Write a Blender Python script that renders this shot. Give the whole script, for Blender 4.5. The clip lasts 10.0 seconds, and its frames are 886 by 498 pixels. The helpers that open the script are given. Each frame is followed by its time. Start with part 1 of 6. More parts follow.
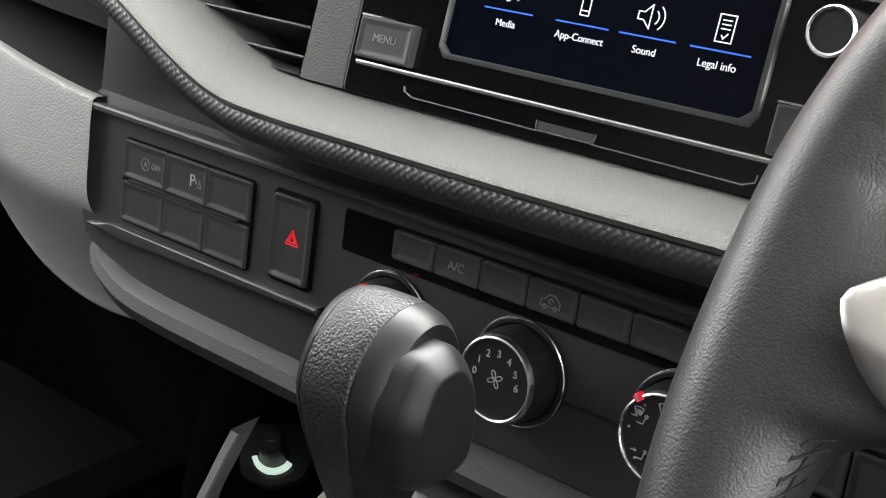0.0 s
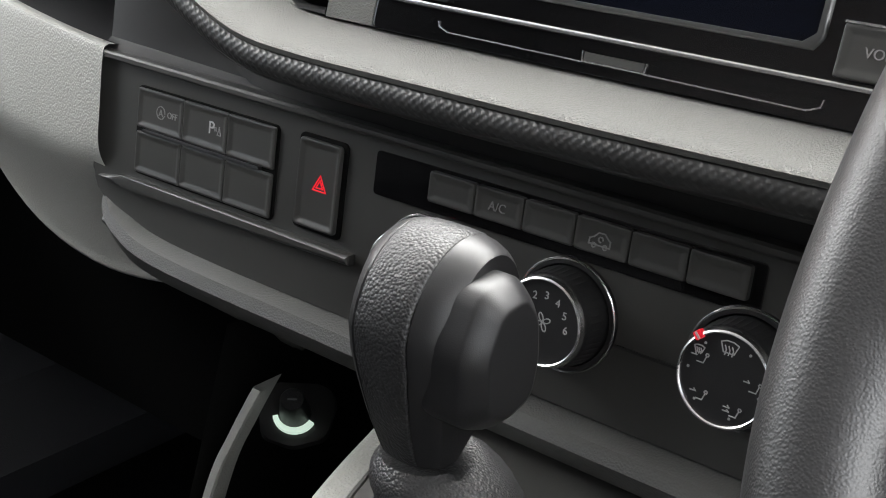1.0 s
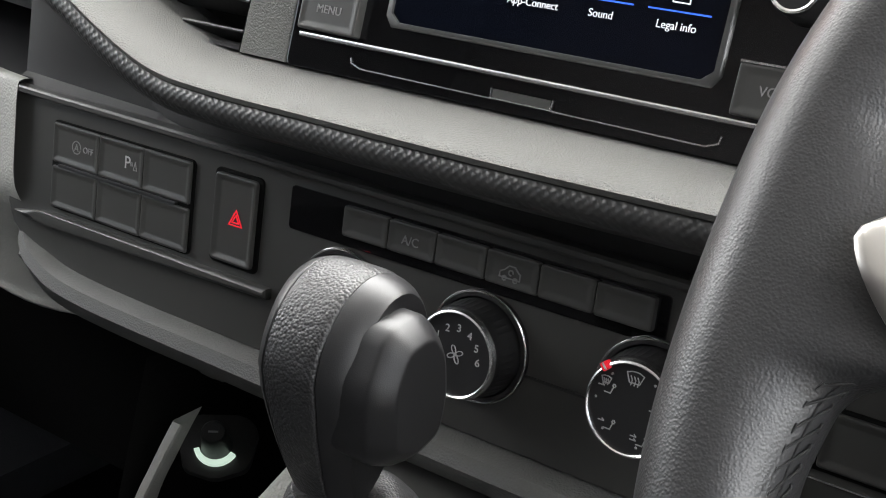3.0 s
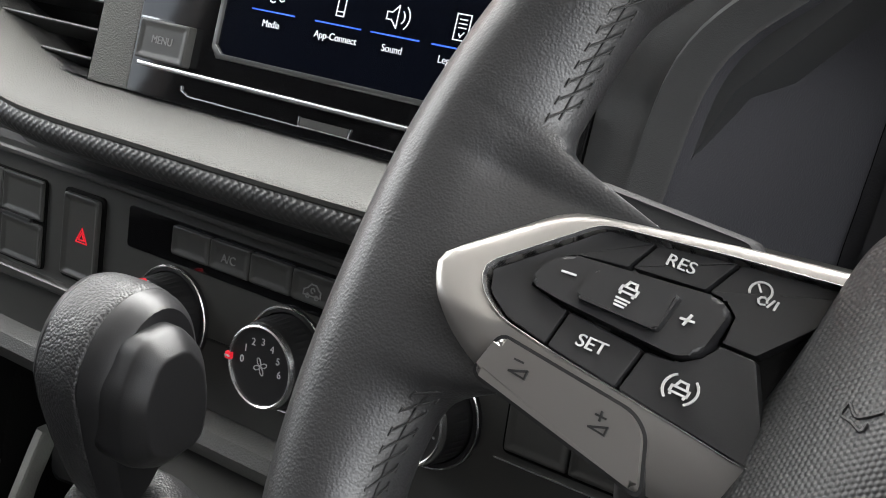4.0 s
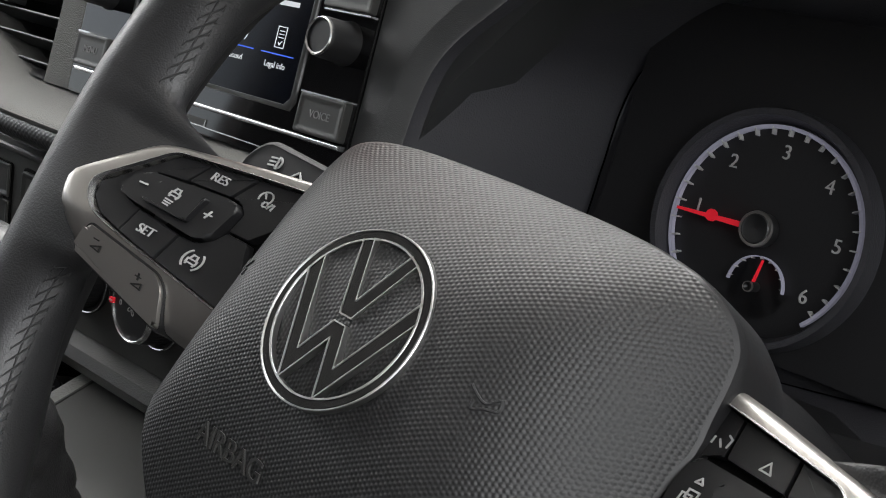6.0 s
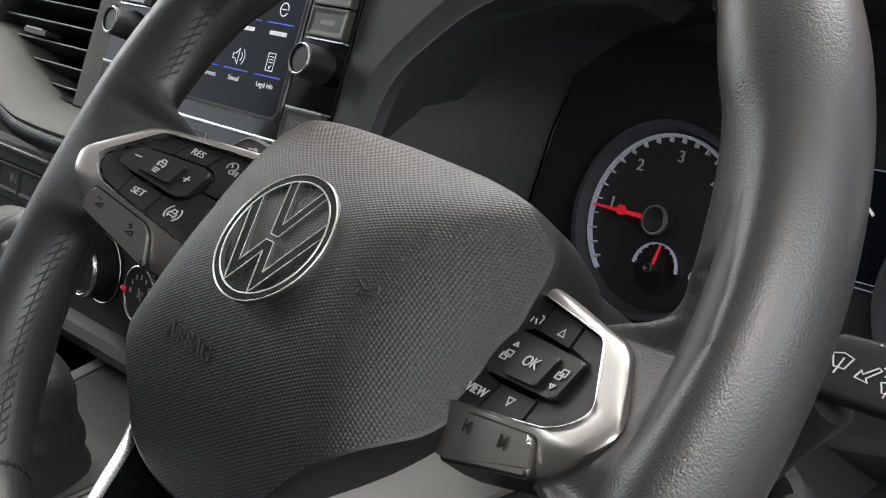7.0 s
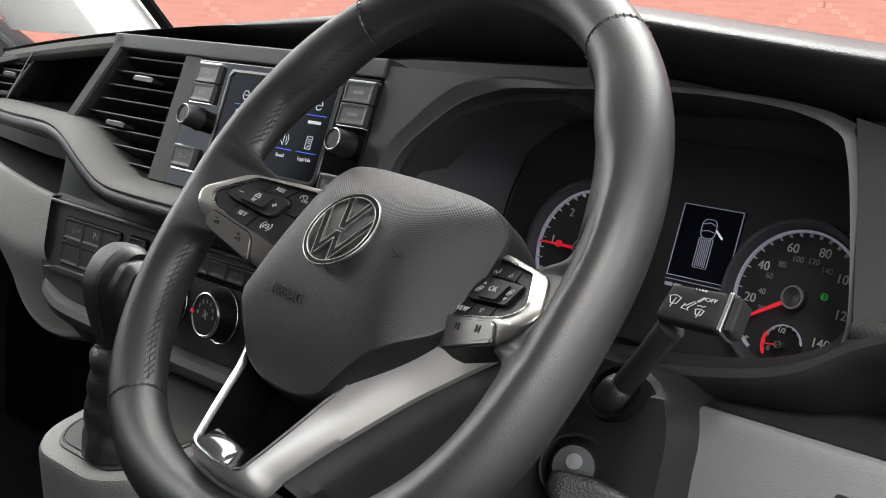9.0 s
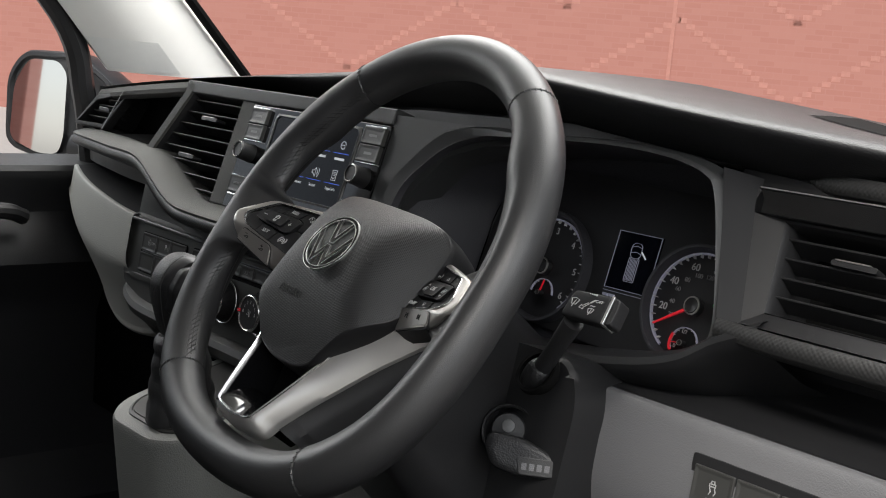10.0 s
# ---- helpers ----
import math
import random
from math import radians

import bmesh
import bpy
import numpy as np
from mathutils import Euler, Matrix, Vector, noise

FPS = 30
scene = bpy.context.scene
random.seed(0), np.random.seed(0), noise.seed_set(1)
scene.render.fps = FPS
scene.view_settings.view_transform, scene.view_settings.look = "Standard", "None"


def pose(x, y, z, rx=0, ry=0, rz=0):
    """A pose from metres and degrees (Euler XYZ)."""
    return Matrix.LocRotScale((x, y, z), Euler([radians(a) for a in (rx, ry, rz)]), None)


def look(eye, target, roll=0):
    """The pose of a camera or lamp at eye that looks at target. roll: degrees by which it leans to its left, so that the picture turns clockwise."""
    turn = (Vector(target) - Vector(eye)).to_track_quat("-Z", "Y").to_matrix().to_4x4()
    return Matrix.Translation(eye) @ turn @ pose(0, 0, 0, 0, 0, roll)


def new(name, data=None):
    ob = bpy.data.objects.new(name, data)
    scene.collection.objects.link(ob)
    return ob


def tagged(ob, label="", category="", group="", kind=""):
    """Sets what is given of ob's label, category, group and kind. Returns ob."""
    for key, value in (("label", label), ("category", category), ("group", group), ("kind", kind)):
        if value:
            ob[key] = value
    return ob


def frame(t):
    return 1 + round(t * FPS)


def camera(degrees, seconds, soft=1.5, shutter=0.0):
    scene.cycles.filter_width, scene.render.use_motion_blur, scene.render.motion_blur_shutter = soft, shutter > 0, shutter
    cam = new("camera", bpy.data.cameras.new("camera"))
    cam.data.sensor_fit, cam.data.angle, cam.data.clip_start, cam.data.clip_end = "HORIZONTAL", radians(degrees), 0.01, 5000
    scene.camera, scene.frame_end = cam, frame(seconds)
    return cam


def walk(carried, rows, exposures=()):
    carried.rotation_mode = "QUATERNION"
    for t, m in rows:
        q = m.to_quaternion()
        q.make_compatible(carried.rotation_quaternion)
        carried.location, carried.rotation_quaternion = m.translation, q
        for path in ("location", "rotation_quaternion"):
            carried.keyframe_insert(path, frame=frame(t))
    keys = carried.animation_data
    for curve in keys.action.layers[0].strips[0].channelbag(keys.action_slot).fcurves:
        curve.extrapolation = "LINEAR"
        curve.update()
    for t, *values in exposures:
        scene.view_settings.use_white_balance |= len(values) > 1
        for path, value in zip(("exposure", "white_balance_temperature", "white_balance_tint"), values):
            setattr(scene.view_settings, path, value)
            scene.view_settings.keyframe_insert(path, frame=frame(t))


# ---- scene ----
# camera and its walk
cam = camera(39.0, 10.0, soft=1.0)
PATH = [
    (0, (-0.0528, -0.2217, 1.3029), (-0.6519, 0.4940, 0.9440), 2.55),
    (0.5, (-0.0741, -0.2244, 1.2825), (-0.6691, 0.4883, 0.9112), 2.29),
    (1, (-0.0803, -0.2272, 1.2791), (-0.6621, 0.4959, 0.9066), 2.27),
    (1.5, (-0.0813, -0.2278, 1.2830), (-0.6463, 0.5086, 0.9110), 2.29),
    (2, (-0.0849, -0.2313, 1.2825), (-0.6377, 0.5161, 0.9140), 2.39),
    (2.2, (-0.0831, -0.2275, 1.2796), (-0.6365, 0.5212, 0.9148), 2.35),
    (3.3, (-0.0540, -0.2233, 1.2939), (-0.5971, 0.5378, 0.9394), 2.78),
    (3.5, (-0.0349, -0.2137, 1.2981), (-0.5819, 0.5457, 0.9458), 2.89),
    (4, (0.0109, -0.1992, 1.3032), (-0.5409, 0.5609, 0.9601), 3.32),
    (4.5, (0.0530, -0.1905, 1.3077), (-0.5083, 0.5649, 0.9697), 3.36),
    (5, (0.0977, -0.1823, 1.3197), (-0.4842, 0.5565, 0.9797), 3.38),
    (5.5, (0.1485, -0.1808, 1.3168), (-0.4778, 0.5269, 0.9899), 3.07),
    (6, (0.2085, -0.1799, 1.3124), (-0.4566, 0.4991, 1.0015), 2.98),
    (6.2, (0.2317, -0.1833, 1.3106), (-0.4474, 0.4848, 1.0065), 2.88),
    (7.3, (0.3387, -0.2557, 1.3076), (-0.3594, 0.4158, 1.0592), 3.75),
    (7.5, (0.3565, -0.2807, 1.3071), (-0.3398, 0.3959, 1.0676), 3.56),
    (8, (0.3989, -0.3286, 1.3022), (-0.2914, 0.3633, 1.0905), 3.50),
    (8.5, (0.4284, -0.3609, 1.3006), (-0.2613, 0.3380, 1.1113), 3.85),
    (9, (0.4983, -0.4188, 1.3104), (-0.1999, 0.2767, 1.1407), 4.12),
    (9.5, (0.5858, -0.4629, 1.3325), (-0.1323, 0.2132, 1.1673), 4.47),
    (10, (0.7119, -0.5046, 1.3442), (-0.0388, 0.1376, 1.1891), 4.73),
]
walk(cam, [(t, look(eye, target, roll)) for t, eye, target, roll in PATH], [(0.0, 2.3), (3.5, 2.25), (4.5, 2.1), (5.0, 2.1), (6.0, 1.38), (7.5, 1.35), (8.5, 1.4), (9.5, 1.2), (10.0, 0.7)])

# world, sun and exposure
world = bpy.data.worlds.new("world")
scene.world = world
world.use_nodes = True
wn = world.node_tree
sky = wn.nodes.new("ShaderNodeTexSky")
sky.sky_type = "NISHITA"
sky.sun_disc = False
sky.sun_elevation = radians(48)
sky.sun_rotation = radians(150)
grey = wn.nodes.new("ShaderNodeHueSaturation")
grey.inputs["Saturation"].default_value = 0.34
wn.links.new(sky.outputs["Color"], grey.inputs["Color"])
wn.links.new(grey.outputs["Color"], wn.nodes["Background"].inputs["Color"])
wn.nodes["Background"].inputs["Strength"].default_value = 0.09
sun_data = bpy.data.lights.new("sun", "SUN")
sun_data.energy, sun_data.angle, sun_data.color = 2.6, radians(12), (1.0, 0.96, 0.9)
sun = new("sun", sun_data)
sun.matrix_world = look((3, -5, 7), (0, 0, 1))


def window_light(name, eye, target, wide, high, watts, colour):
    """Sky light falling in through one of the cab's openings."""
    d = bpy.data.lights.new(name, "AREA")
    d.shape, d.size, d.size_y, d.energy, d.color = "RECTANGLE", wide, high, watts, colour
    ob = new(name, d)
    ob.matrix_world = look(eye, target)
    return ob


window_light("windscreen_light", (-0.35, 0.52, 1.90), (-0.35, 0.26, 1.15), 1.5, 0.5, 12.0, (1.0, 0.99, 0.96))
window_light("driver_door_light", (1.15, -0.25, 1.85), (-0.1, 0.1, 1.15), 1.0, 0.8, 4.6, (1.0, 1.0, 0.98))
window_light("passenger_window_light", (-1.45, 0.05, 1.75), (-0.5, 0.05, 1.1), 0.9, 0.5, 5.0, (1.0, 1.0, 0.98))

# materials
def material(name, base, rough=0.5, metal=0.0, grain=0.0, scale=900.0, vary=0.15, coat=0.0, kind="voronoi", spec=0.5):
    """Procedural surface: base colour with slow stains, fine grain relief."""
    m = bpy.data.materials.new(name)
    m.use_nodes = True
    nt = m.node_tree
    b = nt.nodes["Principled BSDF"]
    co = nt.nodes.new("ShaderNodeTexCoord")
    slow = nt.nodes.new("ShaderNodeTexNoise")
    slow.inputs["Scale"].default_value = 14.0
    slow.inputs["Detail"].default_value = 5.0
    nt.links.new(co.outputs["Object"], slow.inputs["Vector"])
    ramp = nt.nodes.new("ShaderNodeMapRange")
    ramp.inputs["To Min"].default_value = 1 - vary
    ramp.inputs["To Max"].default_value = 1 + vary
    nt.links.new(slow.outputs["Fac"], ramp.inputs["Value"])
    mul = nt.nodes.new("ShaderNodeVectorMath")
    mul.operation = "SCALE"
    mul.inputs[0].default_value = base
    nt.links.new(ramp.outputs["Result"], mul.inputs["Scale"])
    nt.links.new(mul.outputs["Vector"], b.inputs["Base Color"])
    rr = nt.nodes.new("ShaderNodeMapRange")
    rr.inputs["To Min"].default_value = max(0.0, rough - 0.4 * vary)
    rr.inputs["To Max"].default_value = min(1.0, rough + 0.4 * vary)
    nt.links.new(slow.outputs["Fac"], rr.inputs["Value"])
    nt.links.new(rr.outputs["Result"], b.inputs["Roughness"])
    b.inputs["Metallic"].default_value = metal
    b.inputs["Specular IOR Level"].default_value = spec
    b.inputs["Coat Weight"].default_value = coat
    b.inputs["Coat Roughness"].default_value = 0.05
    if grain > 0:
        if kind in ("voronoi", "pebbles"):
            g = nt.nodes.new("ShaderNodeTexVoronoi")
            g.feature = "SMOOTH_F1" if kind == "voronoi" else "F1"
            out = "Distance"
        else:
            g = nt.nodes.new("ShaderNodeTexNoise")
            g.inputs["Detail"].default_value = 3.0
            out = "Fac"
        g.inputs["Scale"].default_value = scale
        nt.links.new(co.outputs["Object"], g.inputs["Vector"])
        bump = nt.nodes.new("ShaderNodeBump")
        bump.inputs["Strength"].default_value = grain
        bump.inputs["Distance"].default_value = 0.0006
        bump.invert = kind in ("voronoi", "pebbles")
        nt.links.new(g.outputs[out], bump.inputs["Height"])
        nt.links.new(bump.outputs["Normal"], b.inputs["Normal"])
    return m


def glow(name, colour, strength):
    m = bpy.data.materials.new(name)
    m.use_nodes = True
    b = m.node_tree.nodes["Principled BSDF"]
    b.inputs["Base Color"].default_value = (*colour, 1)
    b.inputs["Emission Color"].default_value = (*colour, 1)
    b.inputs["Emission Strength"].default_value = strength
    return m


def dotted(name, base, rough, pitch, strength):
    """Moulded dot texture in staggered rows, as on the airbag cover."""
    m = material(name, base, rough, vary=0.08)
    nt = m.node_tree
    co = nt.nodes.new("ShaderNodeTexCoord")
    sep = nt.nodes.new("ShaderNodeSeparateXYZ")
    nt.links.new(co.outputs["Object"], sep.inputs["Vector"])

    def wave(terms):
        total = None
        for axis, k in terms:
            mm = nt.nodes.new("ShaderNodeMath")
            mm.operation = "MULTIPLY"
            mm.inputs[1].default_value = k
            nt.links.new(sep.outputs[axis], mm.inputs[0])
            if total is None:
                total = mm
            else:
                ad = nt.nodes.new("ShaderNodeMath")
                ad.operation = "ADD"
                nt.links.new(total.outputs[0], ad.inputs[0])
                nt.links.new(mm.outputs[0], ad.inputs[1])
                total = ad
        c = nt.nodes.new("ShaderNodeMath")
        c.operation = "COSINE"
        nt.links.new(total.outputs[0], c.inputs[0])
        return c

    k = 2 * math.pi / pitch
    a = wave([("X", k)])
    b1 = wave([("X", k * 0.5), ("Y", k * 0.866)])
    b2 = wave([("X", -k * 0.5), ("Y", k * 0.866)])
    s1 = nt.nodes.new("ShaderNodeMath")
    s1.operation = "ADD"
    nt.links.new(a.outputs[0], s1.inputs[0])
    nt.links.new(b1.outputs[0], s1.inputs[1])
    s2 = nt.nodes.new("ShaderNodeMath")
    s2.operation = "ADD"
    nt.links.new(s1.outputs[0], s2.inputs[0])
    nt.links.new(b2.outputs[0], s2.inputs[1])
    bump = nt.nodes.new("ShaderNodeBump")
    bump.inputs["Strength"].default_value = strength
    bump.inputs["Distance"].default_value = 0.00012
    nt.links.new(s2.outputs[0], bump.inputs["Height"])
    nt.links.new(bump.outputs["Normal"], nt.nodes["Principled BSDF"].inputs["Normal"])
    return m


LEATHER = material("leather", (0.025, 0.025, 0.026), 0.40, grain=0.19, scale=1700, vary=0.12, spec=0.65)
LEATHER_KNOB = material("knob_leather", (0.024, 0.024, 0.025), 0.42, grain=0.5, scale=900, vary=0.12, kind="pebbles")
THREAD = material("thread", (0.022, 0.022, 0.023), 0.5)
SOFT_BLACK = material("soft_black_plastic", (0.013, 0.013, 0.014), 0.44, grain=0.5, scale=800)
SATIN_BLACK = material("satin_black_plastic", (0.016, 0.016, 0.017), 0.42, grain=0.12, scale=2500, kind="noise")
BUTTON = material("button_plastic", (0.046, 0.046, 0.044), 0.38, grain=0.06, scale=3000, kind="noise", vary=0.08)
KEY_BLACK = material("key_plastic", (0.012, 0.012, 0.013), 0.42, grain=0.06, scale=3000, kind="noise", vary=0.08, spec=0.3)
SLATE = material("slate_plastic", (0.094, 0.094, 0.088), 0.64, grain=1.0, scale=1100, kind="noise", vary=0.06)
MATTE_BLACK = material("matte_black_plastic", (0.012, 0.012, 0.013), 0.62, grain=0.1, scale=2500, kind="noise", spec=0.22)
DARK_SLATE = material("dark_slate_plastic", (0.036, 0.037, 0.038), 0.5, grain=0.3, scale=2200, kind="noise", vary=0.06)
KNEE_GREY = material("knee_panel_plastic", (0.13, 0.13, 0.135), 0.55, grain=0.35, scale=1000, vary=0.08)
PALE_GREY = material("pale_grey_plastic", (0.37, 0.37, 0.345), 0.55, grain=0.8, scale=800, vary=0.08)
CONSOLE_GREY = material("console_plastic", (0.24, 0.24, 0.228), 0.55, grain=0.8, scale=800, vary=0.08)
# darker copy of PALE_GREY: shade on ledge and lower glovebox put into colour
SHADED_GREY = material("shaded_plastic", (0.085, 0.085, 0.082), 0.5, grain=0.4, scale=1100, vary=0.08)
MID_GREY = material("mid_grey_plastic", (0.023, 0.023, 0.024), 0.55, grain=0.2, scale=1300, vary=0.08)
FASCIA = material("fascia_plastic", (0.040, 0.040, 0.038), 0.45, grain=0.1, scale=2500, kind="noise", vary=0.08)
LIP = material("lip_plastic", (0.026, 0.026, 0.026), 0.42, grain=0.1, scale=2500, kind="noise", vary=0.08)
PIANO = material("piano_black", (0.004, 0.004, 0.0045), 0.06, vary=0.02, coat=0.3)
SILVER = material("satin_silver", (0.40, 0.385, 0.365), 0.33, metal=0.85, vary=0.04)
# lighter copy of SILVER: the band's sky reflection is put into the colour
BAND_SILVER = material("brightened_silver", (0.56, 0.545, 0.525), 0.33, metal=0.7, grain=0.04, scale=4000, kind="noise", vary=0.05)
CHROME = material("chrome", (0.8, 0.8, 0.8), 0.27, metal=1.0, vary=0.03)
EDGE_CHROME = material("emblem_edge", (0.55, 0.55, 0.54), 0.3, metal=1.0, vary=0.03)
DARK_CHROME = material("black_chrome", (0.03, 0.03, 0.03), 0.12, metal=0.6, vary=0.03)
SCREEN = material("screen_glass", (0.003, 0.004, 0.008), 0.10, vary=0.02, spec=0.2)
SCREEN_FRAME = material("screen_frame", (0.12, 0.12, 0.12), 0.35, metal=0.6, vary=0.05)
WHITE_INK = material("white_ink", (0.44, 0.44, 0.44), 0.5, vary=0.03)
GREY_INK = material("grey_ink", (0.22, 0.22, 0.22), 0.5, vary=0.03)
DARK_INK = material("dark_ink", (0.02, 0.02, 0.02), 0.5, vary=0.03)
LIT_WHITE = glow("lit_white", (0.72, 0.74, 0.78), 0.15)
LIT_BLUE = glow("lit_blue", (0.03, 0.12, 0.8), 0.17)
LIT_RED = glow("lit_red", (0.7, 0.015, 0.03), 0.12)
LIT_GREEN = glow("lit_green", (0.02, 0.35, 0.06), 0.06)
LIT_RING = glow("lit_ring", (0.30, 0.30, 0.38), 0.10)
LIT_SOCKET = glow("lit_socket", (0.75, 0.95, 0.8), 0.14)
# near-black for gaps, cavities and the seal; cavity shade is in the colour
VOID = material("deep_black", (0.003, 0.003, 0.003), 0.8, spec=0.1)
DIAL_FACE = material("dial_face", (0.016, 0.016, 0.0175), 0.4)
BINNACLE = material("binnacle_plastic", (0.042, 0.042, 0.048), 0.42, grain=0.3, scale=1400)
DOOR_GREY = material("door_plastic", (0.013, 0.013, 0.0145), 0.55, grain=0.4, scale=900)
HEADLINER = material("headliner_cloth", (0.74, 0.74, 0.72), 0.9, grain=0.4, scale=700, kind="noise")
PILLAR = material("pillar_trim", (0.76, 0.75, 0.72), 0.7, grain=0.3, scale=900, kind="noise", vary=0.05)
# black rubber taken down to near-black: footwell darkness put into the colour
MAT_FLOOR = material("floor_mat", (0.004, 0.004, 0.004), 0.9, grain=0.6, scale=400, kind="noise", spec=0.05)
# ground kept pale as a reflector, throwing light up to the headliner
CONCRETE = material("yard_concrete", (0.40, 0.39, 0.375), 0.9, grain=0.8, scale=90, kind="noise")


# building blocks
def frame_of(x, y, z, lean):
    """Axes on a face that leans back: first across, second up the face, third out of it to the driver."""
    s, c = math.sin(radians(lean)), math.cos(radians(lean))
    return Matrix(((1, 0, 0, x), (0, s, -c, y), (0, c, s, z), (0, 0, 0, 1)))


def part(name, bm, mat, parent=None, label="", m=None, smooth=True, angle=35):
    """Links a bmesh as one mesh object, under a thing if one is given."""
    if m is not None:
        bm.transform(m)
    bmesh.ops.recalc_face_normals(bm, faces=bm.faces)
    me = bpy.data.meshes.new(name)
    bm.to_mesh(me)
    bm.free()
    me.materials.append(mat)
    if smooth:
        me.polygons.foreach_set("use_smooth", [True] * len(me.polygons))
        me.set_sharp_from_angle(angle=radians(angle))
    ob = new(name, me)
    if smooth and len(me.polygons) < 1500:
        wn_mod = ob.modifiers.new("even_normals", "WEIGHTED_NORMAL")
        wn_mod.keep_sharp = True
    if parent:
        ob.parent = parent
    if label:
        ob["label"] = label
    return ob


def thing(name, label, category, at=None, group="", kind=""):
    ob = new(name)
    ob.empty_display_size = 0.01
    if at is not None:
        ob.matrix_world = at
    return tagged(ob, label, category, group, kind)


def prism(outline, h0, h1, bevel=0.0, segments=2, bm=None, taper=0.0):
    """A plate with the outline given, from height h0 to h1, its upper edge rounded."""
    bm = bm or bmesh.new()
    low = [bm.verts.new((a, b, h0)) for a, b in outline]
    cx = sum(a for a, b in outline) / len(outline)
    cy = sum(b for a, b in outline) / len(outline)
    top = [bm.verts.new((a + (cx - a) * taper, b + (cy - b) * taper, h1)) for a, b in outline]
    n = len(outline)
    f_top = bm.faces.new(top)
    bm.faces.new(low[::-1])
    for i in range(n):
        bm.faces.new((low[i], low[(i + 1) % n], top[(i + 1) % n], top[i]))
    if bevel > 0:
        bmesh.ops.bevel(bm, geom=list(f_top.edges), offset=bevel, segments=segments, affect="EDGES", profile=0.6)
    return bm


def rect(a0, a1, b0, b1, r=0.0, n=4):
    """Outline of a rectangle with round corners."""
    if r <= 0:
        return [(a0, b0), (a1, b0), (a1, b1), (a0, b1)]
    out = []
    for ca, cb, t0 in ((a1 - r, b0 + r, -90), (a1 - r, b1 - r, 0), (a0 + r, b1 - r, 90), (a0 + r, b0 + r, 180)):
        for i in range(n + 1):
            t = radians(t0 + 90 * i / n)
            out.append((ca + r * math.cos(t), cb + r * math.sin(t)))
    return out


def circle(a, b, r, n=40, start=0.0, sweep_deg=360.0):
    closed = sweep_deg >= 360
    steps = n if closed else n + 1
    return [(a + r * math.cos(radians(start + sweep_deg * i / n)), b + r * math.sin(radians(start + sweep_deg * i / n))) for i in range(steps)]


def rounded(points, r, n=4):
    """Rounds the corners of a polygon."""
    out, k = [], len(points)
    for i in range(k):
        p, q, s = Vector(points[i - 1]), Vector(points[i]), Vector(points[(i + 1) % k])
        d1, d2 = (p - q), (s - q)
        c = min(r, d1.length * 0.45, d2.length * 0.45)
        a, b = q + d1.normalized() * c, q + d2.normalized() * c
        for j in range(n + 1):
            t = j / n
            out.append(tuple(a * (1 - t) ** 2 + q * 2 * t * (1 - t) + b * t * t))
    return out


def spline(points, n):
    """Smooth curve through points (Catmull-Rom), n samples a span."""
    pts = [Vector(p) for p in points]
    pts = [pts[0] * 2 - pts[1]] + pts + [pts[-1] * 2 - pts[-2]]
    out = []
    for i in range(1, len(pts) - 2):
        p0, p1, p2, p3 = pts[i - 1 : i + 3]
        for j in range(n):
            t = j / n
            out.append(0.5 * ((2 * p1) + (p2 - p0) * t + (2 * p0 - 5 * p1 + 4 * p2 - p3) * t * t + (3 * p1 - p0 - 3 * p2 + p3) * t ** 3))
    out.append(pts[-2].copy())
    return out


def skin(rows, closed_rows=False, closed_cols=False, caps=False, bm=None):
    """A surface over rows of points, each row of equal length."""
    bm = bm or bmesh.new()
    vs = [[bm.verts.new(p) for p in row] for row in rows]
    nr, nc = len(vs), len(vs[0])
    for i in range(nr if closed_rows else nr - 1):
        for j in range(nc if closed_cols else nc - 1):
            bm.faces.new((vs[i][j], vs[i][(j + 1) % nc], vs[(i + 1) % nr][(j + 1) % nc], vs[(i + 1) % nr][j]))
    if caps and closed_cols:
        bm.faces.new(vs[0][::-1])
        bm.faces.new(vs[-1])
    return bm


def tube(points, r, n=8, closed=False, bm=None, flat=1.0):
    """A round bar along a line of points; r is a number or one a point."""
    pts = [Vector(p) for p in points]
    rows, up = [], Vector((0.13, 0.21, 0.97))
    k = len(pts)
    for i, p in enumerate(pts):
        a = pts[i - 1] if (i or closed) else p
        b = pts[(i + 1) % k] if (i < k - 1 or closed) else p
        d = (b - a).normalized()
        s = d.cross(up).normalized()
        w = s.cross(d).normalized()
        rad = r[i] if isinstance(r, (list, tuple)) else r
        rows.append([p + s * rad * math.cos(2 * math.pi * j / n) + w * rad * flat * math.sin(2 * math.pi * j / n) for j in range(n)])
    return skin(rows, closed, True, not closed, bm)


def lathe(profile, n=40, bm=None):
    """A turned body: profile of (radius, height) about the third axis."""
    rows = [[(r * math.cos(2 * math.pi * j / n), r * math.sin(2 * math.pi * j / n), h) for j in range(n)] for r, h in profile]
    bm = skin(rows, False, True, False, bm)
    return bm


